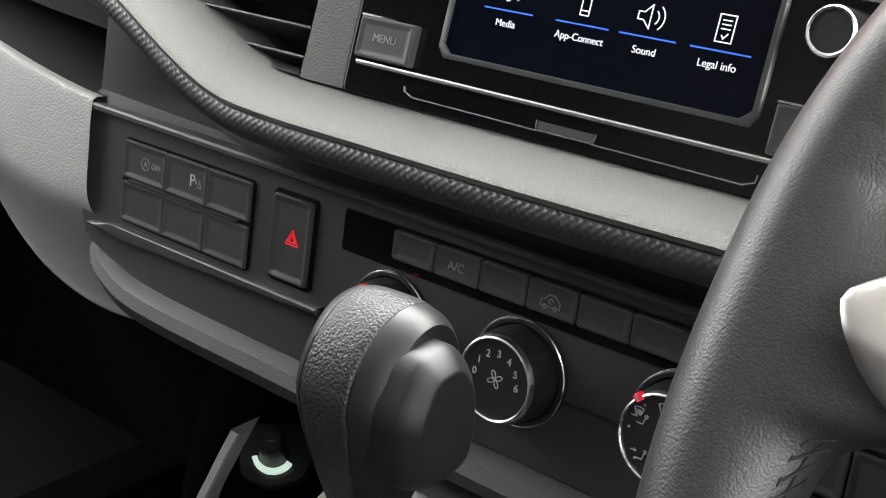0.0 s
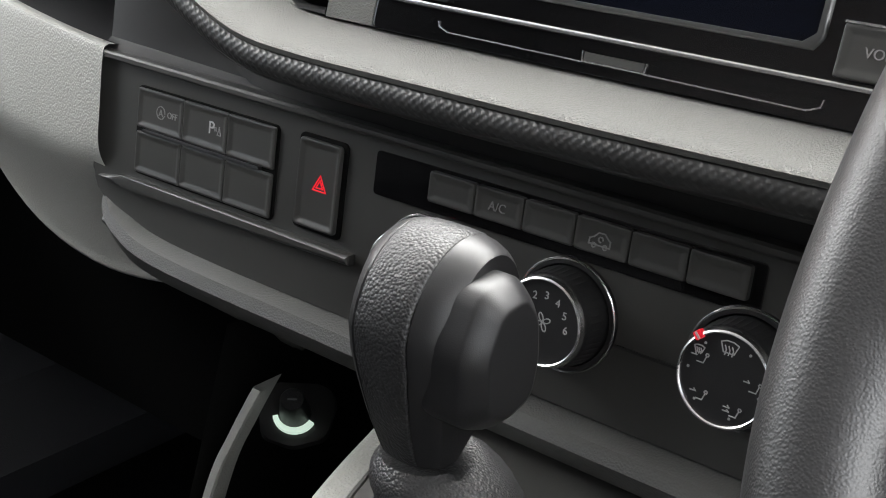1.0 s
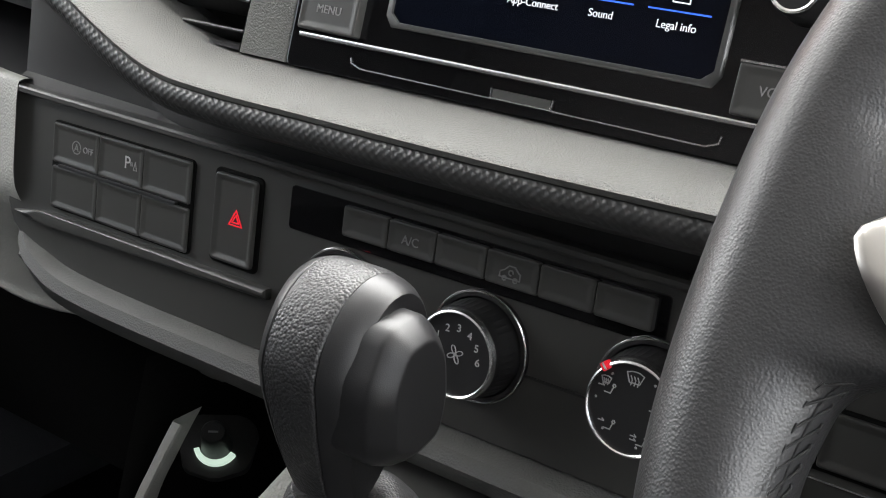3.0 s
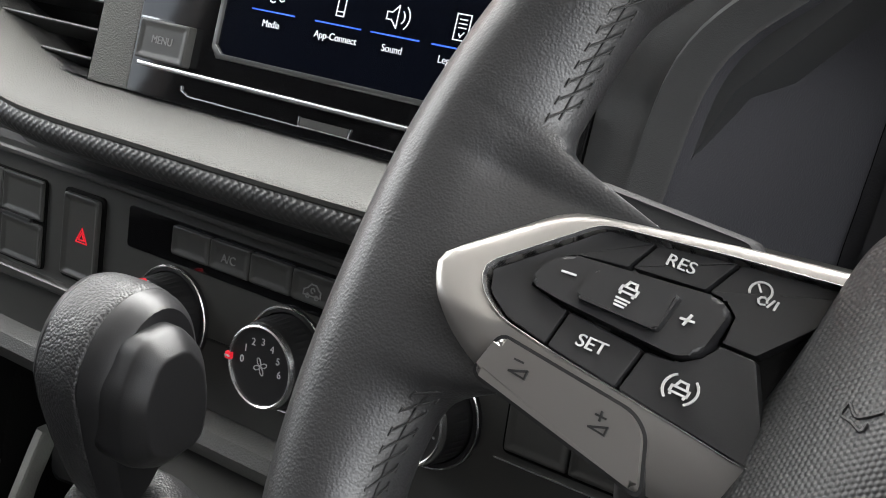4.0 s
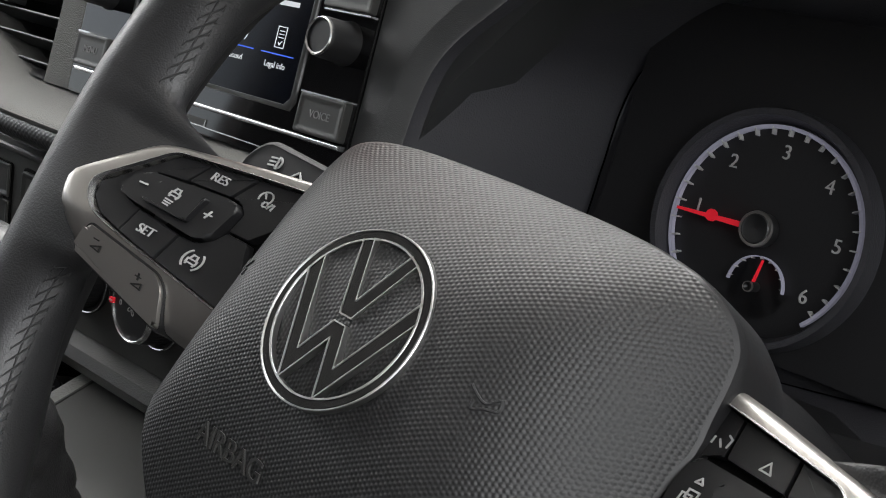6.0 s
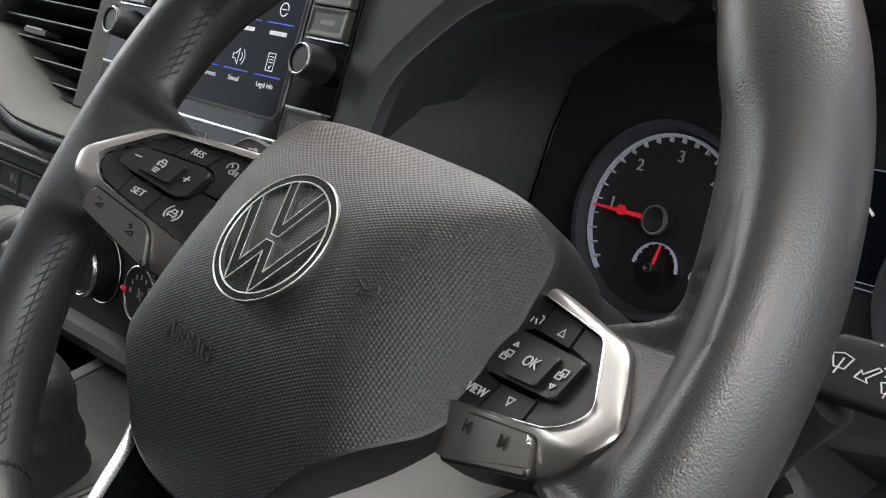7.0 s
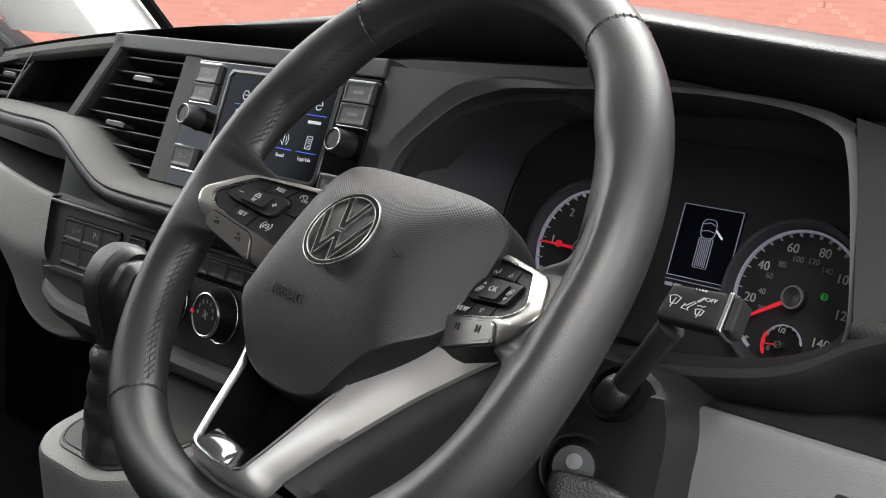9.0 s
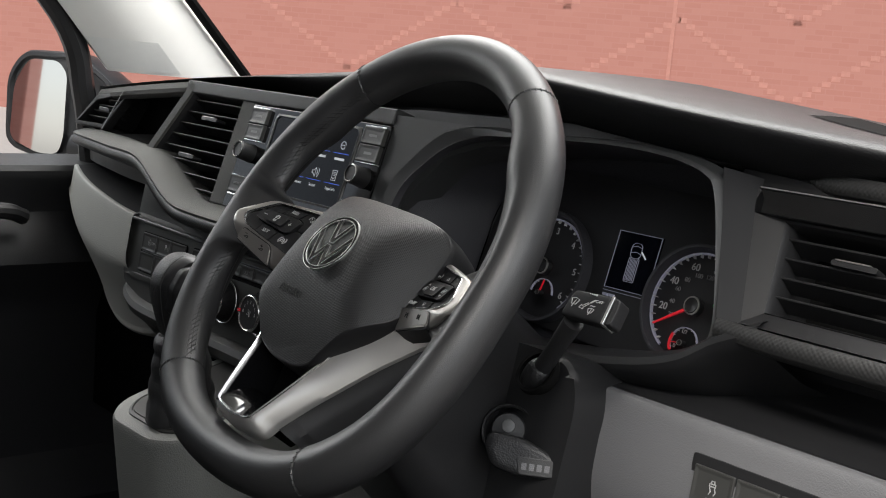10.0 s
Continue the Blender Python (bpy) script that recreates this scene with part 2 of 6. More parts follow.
def inset(outline, d):
    """The outline moved inwards by d."""
    n = len(outline)
    area = sum(outline[i - 1][0] * outline[i][1] - outline[i][0] * outline[i - 1][1] for i in range(n))
    sgn = 1 if area > 0 else -1
    out = []
    for i in range(n):
        p, q, r = Vector(outline[i - 1]), Vector(outline[i]), Vector(outline[(i + 1) % n])
        e1, e2 = (q - p).normalized(), (r - q).normalized()
        n1, n2 = Vector((-e1.y, e1.x)) * sgn, Vector((-e2.y, e2.x)) * sgn
        m = n1 + n2
        m = m / max(0.35, m.length_squared / 2) if m.length > 1e-9 else n1
        out.append((q.x + m.x * d, q.y + m.y * d))
    return out


def stepped(outline, steps):
    """A body built up in rings: steps of (inset, height); closed on top."""
    a0, a1 = min(p[0] for p in outline), max(p[0] for p in outline)
    b0, b1 = min(p[1] for p in outline), max(p[1] for p in outline)
    ca, cb0, wa, wb = (a0 + a1) / 2, (b0 + b1) / 2, (a1 - a0) / 2, (b1 - b0) / 2
    rows = [[(ca + (a - ca) * (1 - d / wa), cb0 + (b - cb0) * (1 - d / wb), h) for a, b in outline] for d, h in steps]
    bm = skin(rows, False, True, False)
    bm.faces.new([v for v in list(bm.verts)[-len(outline):]])
    return bm


def box(x0, x1, y0, y1, z0, z1, bevel=0.0, segments=2):
    bm = bmesh.new()
    bmesh.ops.create_cube(bm, size=1)
    bm.transform(Matrix.Translation(((x0 + x1) / 2, (y0 + y1) / 2, (z0 + z1) / 2)) @ Matrix.Diagonal((x1 - x0, y1 - y0, z1 - z0, 1)))
    if bevel:
        bmesh.ops.bevel(bm, geom=list(bm.edges), offset=bevel, segments=segments, affect="EDGES", profile=0.6)
    return bm


def strokes(lines, width, h0, h1):
    """Flat line drawing: each line a list of (a, b), laid as narrow raised bars."""
    bm = bmesh.new()
    for line in lines:
        for (a0, b0), (a1, b1) in zip(line, line[1:]):
            d = Vector((a1 - a0, b1 - b0))
            if d.length < 1e-7:
                continue
            d.normalize()
            n = Vector((-d.y, d.x)) * width / 2
            e = d * width / 2
            p = [(a0 - e.x + n.x, b0 - e.y + n.y), (a0 - e.x - n.x, b0 - e.y - n.y), (a1 + e.x - n.x, b1 + e.y - n.y), (a1 + e.x + n.x, b1 + e.y + n.y)]
            prism(p, h0, h1, bm=bm)
    return bm


def lettering(text, size, h0, h1, align="CENTER", bold=0.0):
    """Letters in the built-in font, lying on a face, as a bmesh."""
    cu = bpy.data.curves.new("letters", "FONT")
    cu.body, cu.size, cu.align_x, cu.align_y = text, size, align, "CENTER"
    cu.extrude = (h1 - h0) / 2
    cu.offset = bold
    ob = bpy.data.objects.new("letters", cu)
    scene.collection.objects.link(ob)
    me = bpy.data.meshes.new_from_object(ob)
    bm = bmesh.new()
    bm.from_mesh(me)
    bm.transform(Matrix.Translation((0, 0, (h0 + h1) / 2)))
    bpy.data.objects.remove(ob)
    bpy.data.curves.remove(cu)
    bpy.data.meshes.remove(me)
    return bm


def at2(a, b, turn=0.0, h=0.0):
    return Matrix.Translation((a, b, h)) @ Matrix.Rotation(radians(turn), 4, "Z")

# large structure: cab shell, ground, brick building
FLOOR_Z = 0.55


def structure(name, bm, mat, label, category, smooth=False):
    return tagged(part(name, bm, mat, smooth=smooth), label, category, kind="structure")


def brick_material():
    m = material("brickwork", (0.3, 0.09, 0.06), 0.85, vary=0.2)
    nt = m.node_tree
    b = nt.nodes["Principled BSDF"]
    co = nt.nodes.new("ShaderNodeTexCoord")
    mp = nt.nodes.new("ShaderNodeMapping")
    mp.inputs["Rotation"].default_value = (radians(90), 0, 0)
    nt.links.new(co.outputs["Object"], mp.inputs["Vector"])
    br = nt.nodes.new("ShaderNodeTexBrick")
    br.inputs["Scale"].default_value = 1.0
    br.inputs["Brick Width"].default_value = 0.225
    br.inputs["Row Height"].default_value = 0.075
    br.inputs["Mortar Size"].default_value = 0.008
    br.inputs["Color1"].default_value = (0.345, 0.155, 0.126, 1)
    br.inputs["Color2"].default_value = (0.322, 0.138, 0.110, 1)
    br.inputs["Mortar"].default_value = (0.342, 0.156, 0.128, 1)
    nt.links.new(mp.outputs["Vector"], br.inputs["Vector"])
    old = b.inputs["Base Color"].links[0].from_socket
    mx = nt.nodes.new("ShaderNodeMixRGB")
    mx.blend_type = "MULTIPLY"
    mx.inputs["Fac"].default_value = 0.0
    nt.links.new(br.outputs["Color"], mx.inputs["Color1"])
    nt.links.new(old, mx.inputs["Color2"])
    nt.links.new(mx.outputs["Color"], b.inputs["Base Color"])
    return m


BRICK = brick_material()
PALE_BRICK = material("pale_brick", (0.385, 0.180, 0.145), 0.85, vary=0.25)

structure("ground", box(-60, 60, -60, 60, -0.2, 0.0), CONCRETE, "concrete yard around the parked van, made pale to bounce light into the cab", "ground")
WALL_AT = pose(-9.0, 13.5, 0, 0, 0, 38)
brick_wall = thing("brick_building", "long red brick building wall with paler diamond pattern", "building", WALL_AT)
part("wall", box(-16, 24, 0, 0.5, 0, 9), BRICK, brick_wall, smooth=False)
part("roof", box(-16.2, 24.2, -0.3, 1.0, 9, 9.3), SLATE, brick_wall, smooth=False)
part("movement_joint", box(-1.6, -1.55, -0.012, 0.02, 0, 9), PALE_BRICK, brick_wall, smooth=False)
bm = bmesh.new()
for k in range(-2, 7):
    for s in range(-14, 15):
        for side in (-1, 1):
            cx = k * 3.0 + side * (s % 14) * 0.1125
            cz = 1.0 + (s + 14) * 0.075
            pz = box(cx - 0.055, cx + 0.055, -0.003, 0.01, cz, cz + 0.068)
            tmp = bpy.data.meshes.new("tmp")
            pz.to_mesh(tmp)
            pz.free()
            bm.from_mesh(tmp)
            bpy.data.meshes.remove(tmp)
tagged(part("pale_bricks", bm, PALE_BRICK, brick_wall, "paler bricks laid as diamonds", smooth=False), kind="stuff")
yard_wall = thing("yard_wall", "red brick yard wall seen only in the door mirror", "wall", pose(-8.1, -14, 0))
part("wall", box(-14, 0.2, -0.4, 0, 0, 2.7), BRICK, yard_wall, smooth=False)
part("coping", box(-14.1, 0.3, -0.45, 0.05, 2.7, 2.8), PILLAR, yard_wall, smooth=False)

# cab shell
structure("floor", box(-1.2, 0.55, -1.0, 0.75, 0.0, FLOOR_Z), MAT_FLOOR, "black rubber cab floor mat, deepened by painted footwell shade", "floor")
structure("ceiling", box(-1.25, 0.6, -1.0, 0.35, 1.98, 2.02), HEADLINER, "pale grey cloth headliner over the cab", "ceiling")
structure("bulkhead", box(-1.25, 0.6, -1.04, -1.0, FLOOR_Z, 2.02), DOOR_GREY, "dark grey panel closing the cab at the back", "wall")
# out of view; added to limit the sky reflected in screen and silver
structure("wall_left", box(-1.25, -1.2, -1.0, -0.52, FLOOR_Z, 1.75), DOOR_GREY, "unseen dark trim behind the passenger door, sized to cut reflections", "wall")
# firewall's near-black carries the shade of the footwell
structure("firewall", box(-1.2, 0.55, 0.72, 0.76, FLOOR_Z, 1.2), VOID, "firewall behind the dashboard, near-black to paint the footwell shade", "wall")
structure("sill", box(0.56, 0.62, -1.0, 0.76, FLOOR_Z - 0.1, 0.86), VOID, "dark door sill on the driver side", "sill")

# steering wheel: across, up the wheel, out to the driver
tilt, turned = radians(37), radians(-4.1)
vu = Vector((0, math.sin(tilt), math.cos(tilt)))
WHEEL_W = Vector((0, -math.cos(tilt), math.sin(tilt)))
WHEEL_U = math.cos(turned) * Vector((1, 0, 0)) + math.sin(turned) * vu
WHEEL_V = -math.sin(turned) * Vector((1, 0, 0)) + math.cos(turned) * vu
WHEEL = Matrix((
    (WHEEL_U.x, WHEEL_V.x, WHEEL_W.x, 0.0017),
    (WHEEL_U.y, WHEEL_V.y, WHEEL_W.y, 0.006),
    (WHEEL_U.z, WHEEL_V.z, WHEEL_W.z, 1.2027),
    (0, 0, 0, 1)))
wheel = thing("steering_wheel", "black leather steering wheel with satin silver spokes and flattened bottom", "steering wheel", WHEEL)

RIM_R = 0.1625


def rim_centre(deg):
    """Middle of the rim's section: round above, squarer below, standing a little steeper than the hub."""
    t = radians(deg)
    r = RIM_R * (1 + (0.0756 * math.sin(2 * t) ** 2 if math.sin(t) < 0 else 0.0))
    r += 0.006 * max(0.0, -math.sin(t)) ** 2
    u, v = r * math.cos(t), r * math.sin(t)
    return Vector((u + 0.0024, v + 0.0073, -0.0088 + 0.088 * v + 0.0517 * u))


def pod_w(u, v):
    """Height of the switch pods' slanting face."""
    return -0.0115 - (0.004 if u > 0 else 0.0) + 0.27 * (abs(u) - 0.1) - 0.28 * (v - 0.004) - 0.60 * max(0.0, -0.0135 - v)


# inner edge of the leather where rim and arm grow together: degrees above the level, radius
ARM = [(-40, 0.1535), (-33, 0.1530), (-28.5, 0.1520), (-24.6, 0.1500), (-21.2, 0.1470), (-18.5, 0.1440), (-16, 0.1412), (-14.2, 0.1365), (-13, 0.1240), (-11.5, 0.1120), (-8, 0.1060), (0, 0.1020), (6, 0.1035), (8.0, 0.1070), (8.8, 0.1220), (9.6, 0.1345), (11.2, 0.1382), (16.5, 0.1412), (20.7, 0.1436), (25, 0.1462), (28, 0.1480), (31, 0.1500), (34, 0.1518), (40, 0.1535)]


def arm_radius(phi):
    for (a0, r0), (a1, r1) in zip(ARM, ARM[1:]):
        if a0 <= phi <= a1:
            return r0 + (r1 - r0) * (phi - a0) / (a1 - a0)
    return 0.1535


def rim_section(deg, n=28, plain=False):
    c = rim_centre(deg)
    d = (rim_centre(deg + 0.5) - rim_centre(deg - 0.5)).normalized()
    out = Vector((d.y, -d.x, 0)).normalized()
    grip = sum(math.exp(-(((deg % 360) - g) / 9.0) ** 2) for g in (34, 146))
    half_r, half_w = 0.0164 + 0.0022 * grip, 0.0174 + 0.001 * grip
    shift = -0.002 * grip
    turn = (deg + 90) % 360 - 90
    phi, side = (turn, 1) if turn < 90 else (180 - turn, -1)
    edge = (arm_radius(phi - 0.5) + 2 * arm_radius(phi) + arm_radius(phi + 0.5)) / 4
    at_edge = Vector((side * edge * math.cos(radians(phi)), edge * math.sin(radians(phi)), 0))
    reach = max(0.0, (c - at_edge).dot(out) - half_r + shift)
    reach = 0.0 if plain else reach
    full = min(1.0, reach / 0.022)
    near = min(1.0, max(0.0, (19.0 - abs(phi - 0.3)) / 8.0))
    near = near * near * (3 - 2 * near)
    lean_in = min(1.0, max(0.0, (34.0 - abs(phi)) / 16.0))
    lean_in = 0.0 if plain else lean_in * lean_in * (3 - 2 * lean_in)
    u, v = edge * math.cos(radians(phi)), edge * math.sin(radians(phi))
    tip = (pod_w(side * u, v) - 0.0035) * near - 0.0135 * (1 - near)
    row = []
    for j in range(n):
        a = 2 * math.pi * j / n
        ca, sa = math.cos(a), math.sin(a)
        g = max(0.0, -ca) ** 1.5
        thin = 1 - 0.72 * full * g
        if sa < 0:
            thin *= 1 - 0.55 * lean_in * max(0.0, -ca) * min(1.0, -1.3 * sa)
            g *= 1 - 0.8 * lean_in * sa * sa
        p = c + out * (shift + half_r * ca - reach * g) + Vector((0, 0, half_w * sa * thin + g * full * (tip - c.z)))
        if near > 0 and not plain:
            cap = pod_w(p.x, p.y) - 0.0025 + 45.0 * max(0.0, abs(p.x) - 0.138) ** 2 + (1 - near) * 0.03 + 0.9 * max(0.0, p.y - 0.020) + 0.9 * max(0.0, -0.028 - p.y)
            soft = 0.0022
            d = (p.z - cap) / soft
            if d > -12:
                p.z -= soft * math.log(1 + math.exp(min(30.0, d))) if d < 30 else p.z - cap
        row.append(p)
    return row


def rim_piece(a0, a1, name, label=""):
    steps = max(8, int((a1 - a0) / 0.55))
    rows = []
    gap = 0.35
    for i in range(steps + 1):
        a = a0 + gap + (a1 - a0 - 2 * gap) * i / steps
        row = rim_section(a, 56)
        rows.append(row)
    for end, i in ((0, 1), (-1, -2)):
        c = rim_centre(a0 + gap if end == 0 else a1 - gap)
        tight = [c + (p - c) * 0.955 for p in rows[end]]
        step = (rows[end][0] - rows[i][0]).normalized() * 0.0009
        shrunk = [p + step for p in tight]
        rows = ([shrunk] + rows) if end == 0 else (rows + [shrunk])
    return part(name, skin(rows, False, True, True), LEATHER, wheel, label)


SEAMS = (53, 129, 232, 304)
rim_piece(53, 129, "rim_top", "smooth black leather rim section")
rim_piece(129, 232, "rim_side")
rim_piece(232, 304, "rim_bottom")
rim_piece(304, 413, "rim_side")
rows = [[rim_centre(a) + (p - rim_centre(a)) * 0.93 for p in rim_section(a, 16, True)] for a in range(0, 360, 4)]
part("rim_core", skin(rows, True, True), THREAD, wheel)
for s in SEAMS:
    bm = bmesh.new()
    for k in range(22):
        a = 2 * math.pi * k / 28 - 1.2
        i = int((a % (2 * math.pi)) / (2 * math.pi) * 28) % 28
        p, q = rim_section(s - 0.6, 28)[i], rim_section(s + 0.6, 28)[i]
        c = rim_centre(s)
        d = (p - c).normalized()
        tube([p + d * 0.0001, p.lerp(q, 0.5) + d * 0.0005, q + d * 0.0001], 0.00035, 5, bm=bm)
    part("seam_stitch", bm, THREAD, wheel, "black stitching across the rim seam")


def on_pod(bm, lift=0.0):
    for vert in bm.verts:
        u, v, h = vert.co
        vert.co = (u, v, pod_w(u, v) + h + lift)
    return bm


def mirrored(points, side):
    return [(side * a, b) for a, b in points]


# cross stitching along the inside of rim and arms
def inner_line(side, part_of_rim):
    """Points and outward normals along the stitched inner edge, top or bottom of one side."""
    pts = []
    a0, a1 = (128, 168.2) if part_of_rim == "upper" else (194.5, 231)
    for k in range(40):
        deg = a0 + (a1 - a0) * k / 39
        row = rim_section(deg, 28)
        t = radians(deg)
        pts.append((row[12], Vector((-0.78 * math.cos(t), -0.78 * math.sin(t), 0.62))))
    return [(Vector((-side * p.x, p.y, p.z)), Vector((-side * n.x, n.y, n.z))) for p, n in pts]


for side in (-1, 1):
    for which in ("upper", "lower"):
        line = inner_line(side, which)
        bm = bmesh.new()
        run, last = 0.0, line[0][0]
        for i in range(1, len(line)):
            p0, n0 = line[i - 1]
            p1, n1 = line[i]
            seg = (p1 - p0).length
            d = (p1 - p0).normalized()
            while run < seg:
                p = p0 + d * run
                nn = n0.lerp(n1, run / seg).normalized()
                across = d.cross(nn).normalized()
                for s in (-1, 1):
                    foot_at = p + across * 0.0027 * s
                    tube([foot_at + d * (0.0034 * s - 0.0011) + nn * 0.0001, foot_at + d * 0.0034 * s + nn * 0.0004, foot_at + d * (0.0034 * s + 0.0011) + nn * 0.0001], 0.00028, 6, bm=bm)
                a1, b1 = p + across * 0.0027 + d * 0.0034, p - across * 0.0027 - d * 0.0034
                tube([a1 + nn * 0.0002, a1.lerp(b1, 0.5) + nn * 0.0005, b1 + nn * 0.0002], 0.00032, 6, bm=bm)
                tube([p + nn * 0.0002 - d * 0.0024, p + nn * 0.0001 + d * 0.0024], 0.00032, 6, bm=bm)
                run += 0.0046
            run -= seg
        tagged(part("inner_stitch", bm, THREAD, wheel, "black cross stitching along the inner edge"), kind="stuff")

# silver surround of each pod
TRIM_OUT = rounded([(-0.1428, -0.0045), (-0.1395, -0.0105), (-0.1320, -0.0188), (-0.1222, -0.0240), (-0.0824, -0.0312), (-0.060, -0.0330), (-0.056, 0.0325), (-0.0894, 0.0264), (-0.1248, 0.0180)], 0.005)
TRIM_IN = rounded([(-0.1314, -0.0024), (-0.1285, -0.0076), (-0.1220, -0.0116), (-0.108, -0.0136), (-0.0774, -0.0166), (-0.062, -0.0185), (-0.060, 0.0268), (-0.0872, 0.0223), (-0.1152, 0.0171)], 0.003)


def ring_plate(outer, inner, h0, h1, roll=0.0):
    """A frame between two outlines of unlike count: both are sampled by angle."""
    cu = sum(a for a, b in inner) / len(inner)
    cv = sum(b for a, b in inner) / len(inner)

    def hit(poly, t):
        d = Vector((math.cos(t), math.sin(t)))
        best = 0
        for i in range(len(poly)):
            p, q = Vector(poly[i - 1]) - Vector((cu, cv)), Vector(poly[i]) - Vector((cu, cv))
            e = q - p
            den = d.x * e.y - d.y * e.x
            if abs(den) < 1e-12:
                continue
            s = (p.x * e.y - p.y * e.x) / den
            k = (p.x * d.y - p.y * d.x) / den
            if s > 0 and -1e-6 <= k <= 1 + 1e-6:
                best = max(best, s)
        return Vector((cu, cv)) + d * best

    rows = []
    n = 96
    for i in range(n):
        t = 2 * math.pi * i / n
        o, q = hit(outer, t), hit(inner, t)
        fall = 1.0 + roll * max(0.0, (o - q).normalized().y)
        row = [(o.x, o.y, h0), (o.x, o.y, h1 - 0.0022 * fall)]
        for s, drop in ((0.07, 0.0013), (0.2, 0.0006), (0.4, 0.0002), (0.65, 0.0), (0.93, 0.0)):
            m1 = o.lerp(q, s)
            row.append((m1.x, m1.y, h1 - drop * fall))
        rows.append(row + [(q.x, q.y, h1 - 0.0006), (q.x, q.y, h0)])
    return skin(rows, True, False)


for side in (-1, 1):
    flip = Matrix.Diagonal((-side, 1, 1, 1))
    bm = ring_plate(inset(TRIM_IN, -0.0006), TRIM_IN, -0.004, 0.0021)
    bm.transform(flip)
    part("trim_edge", on_pod(bm), CHROME, wheel, "bright inner edge of the pod surround")
    bm = ring_plate(TRIM_OUT, TRIM_IN, -0.012, 0.0012, 1.3)
    bm.transform(flip)
    part("pod_trim", on_pod(bm), SILVER, wheel, "satin silver surround of the switch pod")
    bm = prism(TRIM_IN, -0.012, -0.0035)
    bm.transform(flip)
    part("pod_base", on_pod(bm), VOID, wheel)

# keys of the left pod
LEFT_KEYS = [
    ("key", [(-0.1306, -0.0024), (-0.1280, -0.0072), (-0.1216, -0.0108), (-0.1123, -0.0126), (-0.1123, -0.0036), (-0.1222, -0.0024), (-0.1212, 0.0050), (-0.1175, 0.0087), (-0.1070, 0.0106), (-0.1047, 0.0184), (-0.1150, 0.0166)], 0.0),
    ("key", [(-0.1039, 0.0184), (-0.1060, 0.0110), (-0.0909, 0.0130), (-0.0880, 0.0217)], 0.0002),
    ("key", [(-0.0872, 0.0218), (-0.0900, 0.0130), (-0.0865, 0.0131), (-0.0822, 0.0106), (-0.0827, 0.0038), (-0.0755, 0.0041), (-0.0610, 0.0262)], 0.0),
    ("key", [(-0.1115, -0.0127), (-0.1115, -0.0038), (-0.0950, -0.0046), (-0.0957, -0.0146)], 0.0002),
    ("key", [(-0.0949, -0.0147), (-0.0942, -0.0046), (-0.0878, -0.0042), (-0.0834, -0.0012), (-0.0826, 0.0030), (-0.0750, 0.0033), (-0.0630, -0.0180), (-0.0774, -0.0162)], 0.0),
]
for name, outline, lift in LEFT_KEYS:
    part(name, on_pod(prism(rounded(outline, 0.0006, 2), -0.004, -0.0006 + lift, 0.0005)), KEY_BLACK, wheel)
part("rocker_key", on_pod(prism(rounded([(-0.1215, -0.0019), (-0.1205, 0.0042), (-0.1177, 0.0077), (-0.0867, 0.0124), (-0.0833, 0.0102), (-0.0841, -0.0008), (-0.0878, -0.0034), (-0.1136, -0.0028)], 0.002), -0.004, 0.0018, 0.0012, 3)), KEY_BLACK, wheel)
part("centre_key", on_pod(prism(rounded([(-0.1107, -0.0010), (-0.1101, 0.0067), (-0.0926, 0.0088), (-0.0930, -0.0004)], 0.001), -0.002, 0.0036, 0.0009, 3)), KEY_BLACK, wheel)
for text, u, v, size, h, mat in (("RES", -0.0976, 0.0161, 0.0041, 0.0, WHITE_INK), ("SET", -0.1037, -0.0086, 0.0041, 0.0, WHITE_INK)):
    bm = lettering(text, size, -0.0002, 0.0002)
    bm.transform(at2(u, v, 3))
    part("lettering", on_pod(bm, h), mat, wheel)
part("minus_sign", on_pod(strokes([[(-0.1164, 0.0033), (-0.1138, 0.0036)]], 0.0005, -0.0002, 0.0002), 0.0021), WHITE_INK, wheel)
part("plus_sign", on_pod(strokes([[(-0.0907, 0.0046), (-0.0883, 0.0049)], [(-0.0893, 0.0060), (-0.0897, 0.0036)]], 0.0005, -0.0002, 0.0002), 0.0021), WHITE_INK, wheel)


def car_icon(u, v, s):
    """Small car front as a line drawing."""
    return [[(u - s, v), (u + s, v), (u + s, v - s * 0.7), (u - s, v - s * 0.7), (u - s, v)], [(u - s * 0.7, v), (u - s * 0.45, v + s * 0.8), (u + s * 0.45, v + s * 0.8), (u + s * 0.7, v)],
            [(u - s * 0.8, v - s * 0.7), (u - s * 0.8, v - s)], [(u + s * 0.8, v - s * 0.7), (u + s * 0.8, v - s)]]


part("icon", on_pod(strokes(car_icon(-0.1018, 0.0056, 0.0017) + [[(-0.1032 + 0.0002 * i, 0.0027 - 0.0008 * i), (-0.1006 - 0.0002 * i, 0.0027 - 0.0008 * i)] for i in range(3)], 0.00045, -0.0002, 0.0002), 0.0038), WHITE_INK, wheel)
part("icon", on_pod(strokes(car_icon(-0.0843, -0.0088, 0.0018) + [circle(-0.0843, -0.0090, 0.0034, 10, -50, 100), circle(-0.0843, -0.0090, 0.0034, 10, 130, 100)], 0.00045, -0.0002, 0.0002), -0.0004), WHITE_INK, wheel)
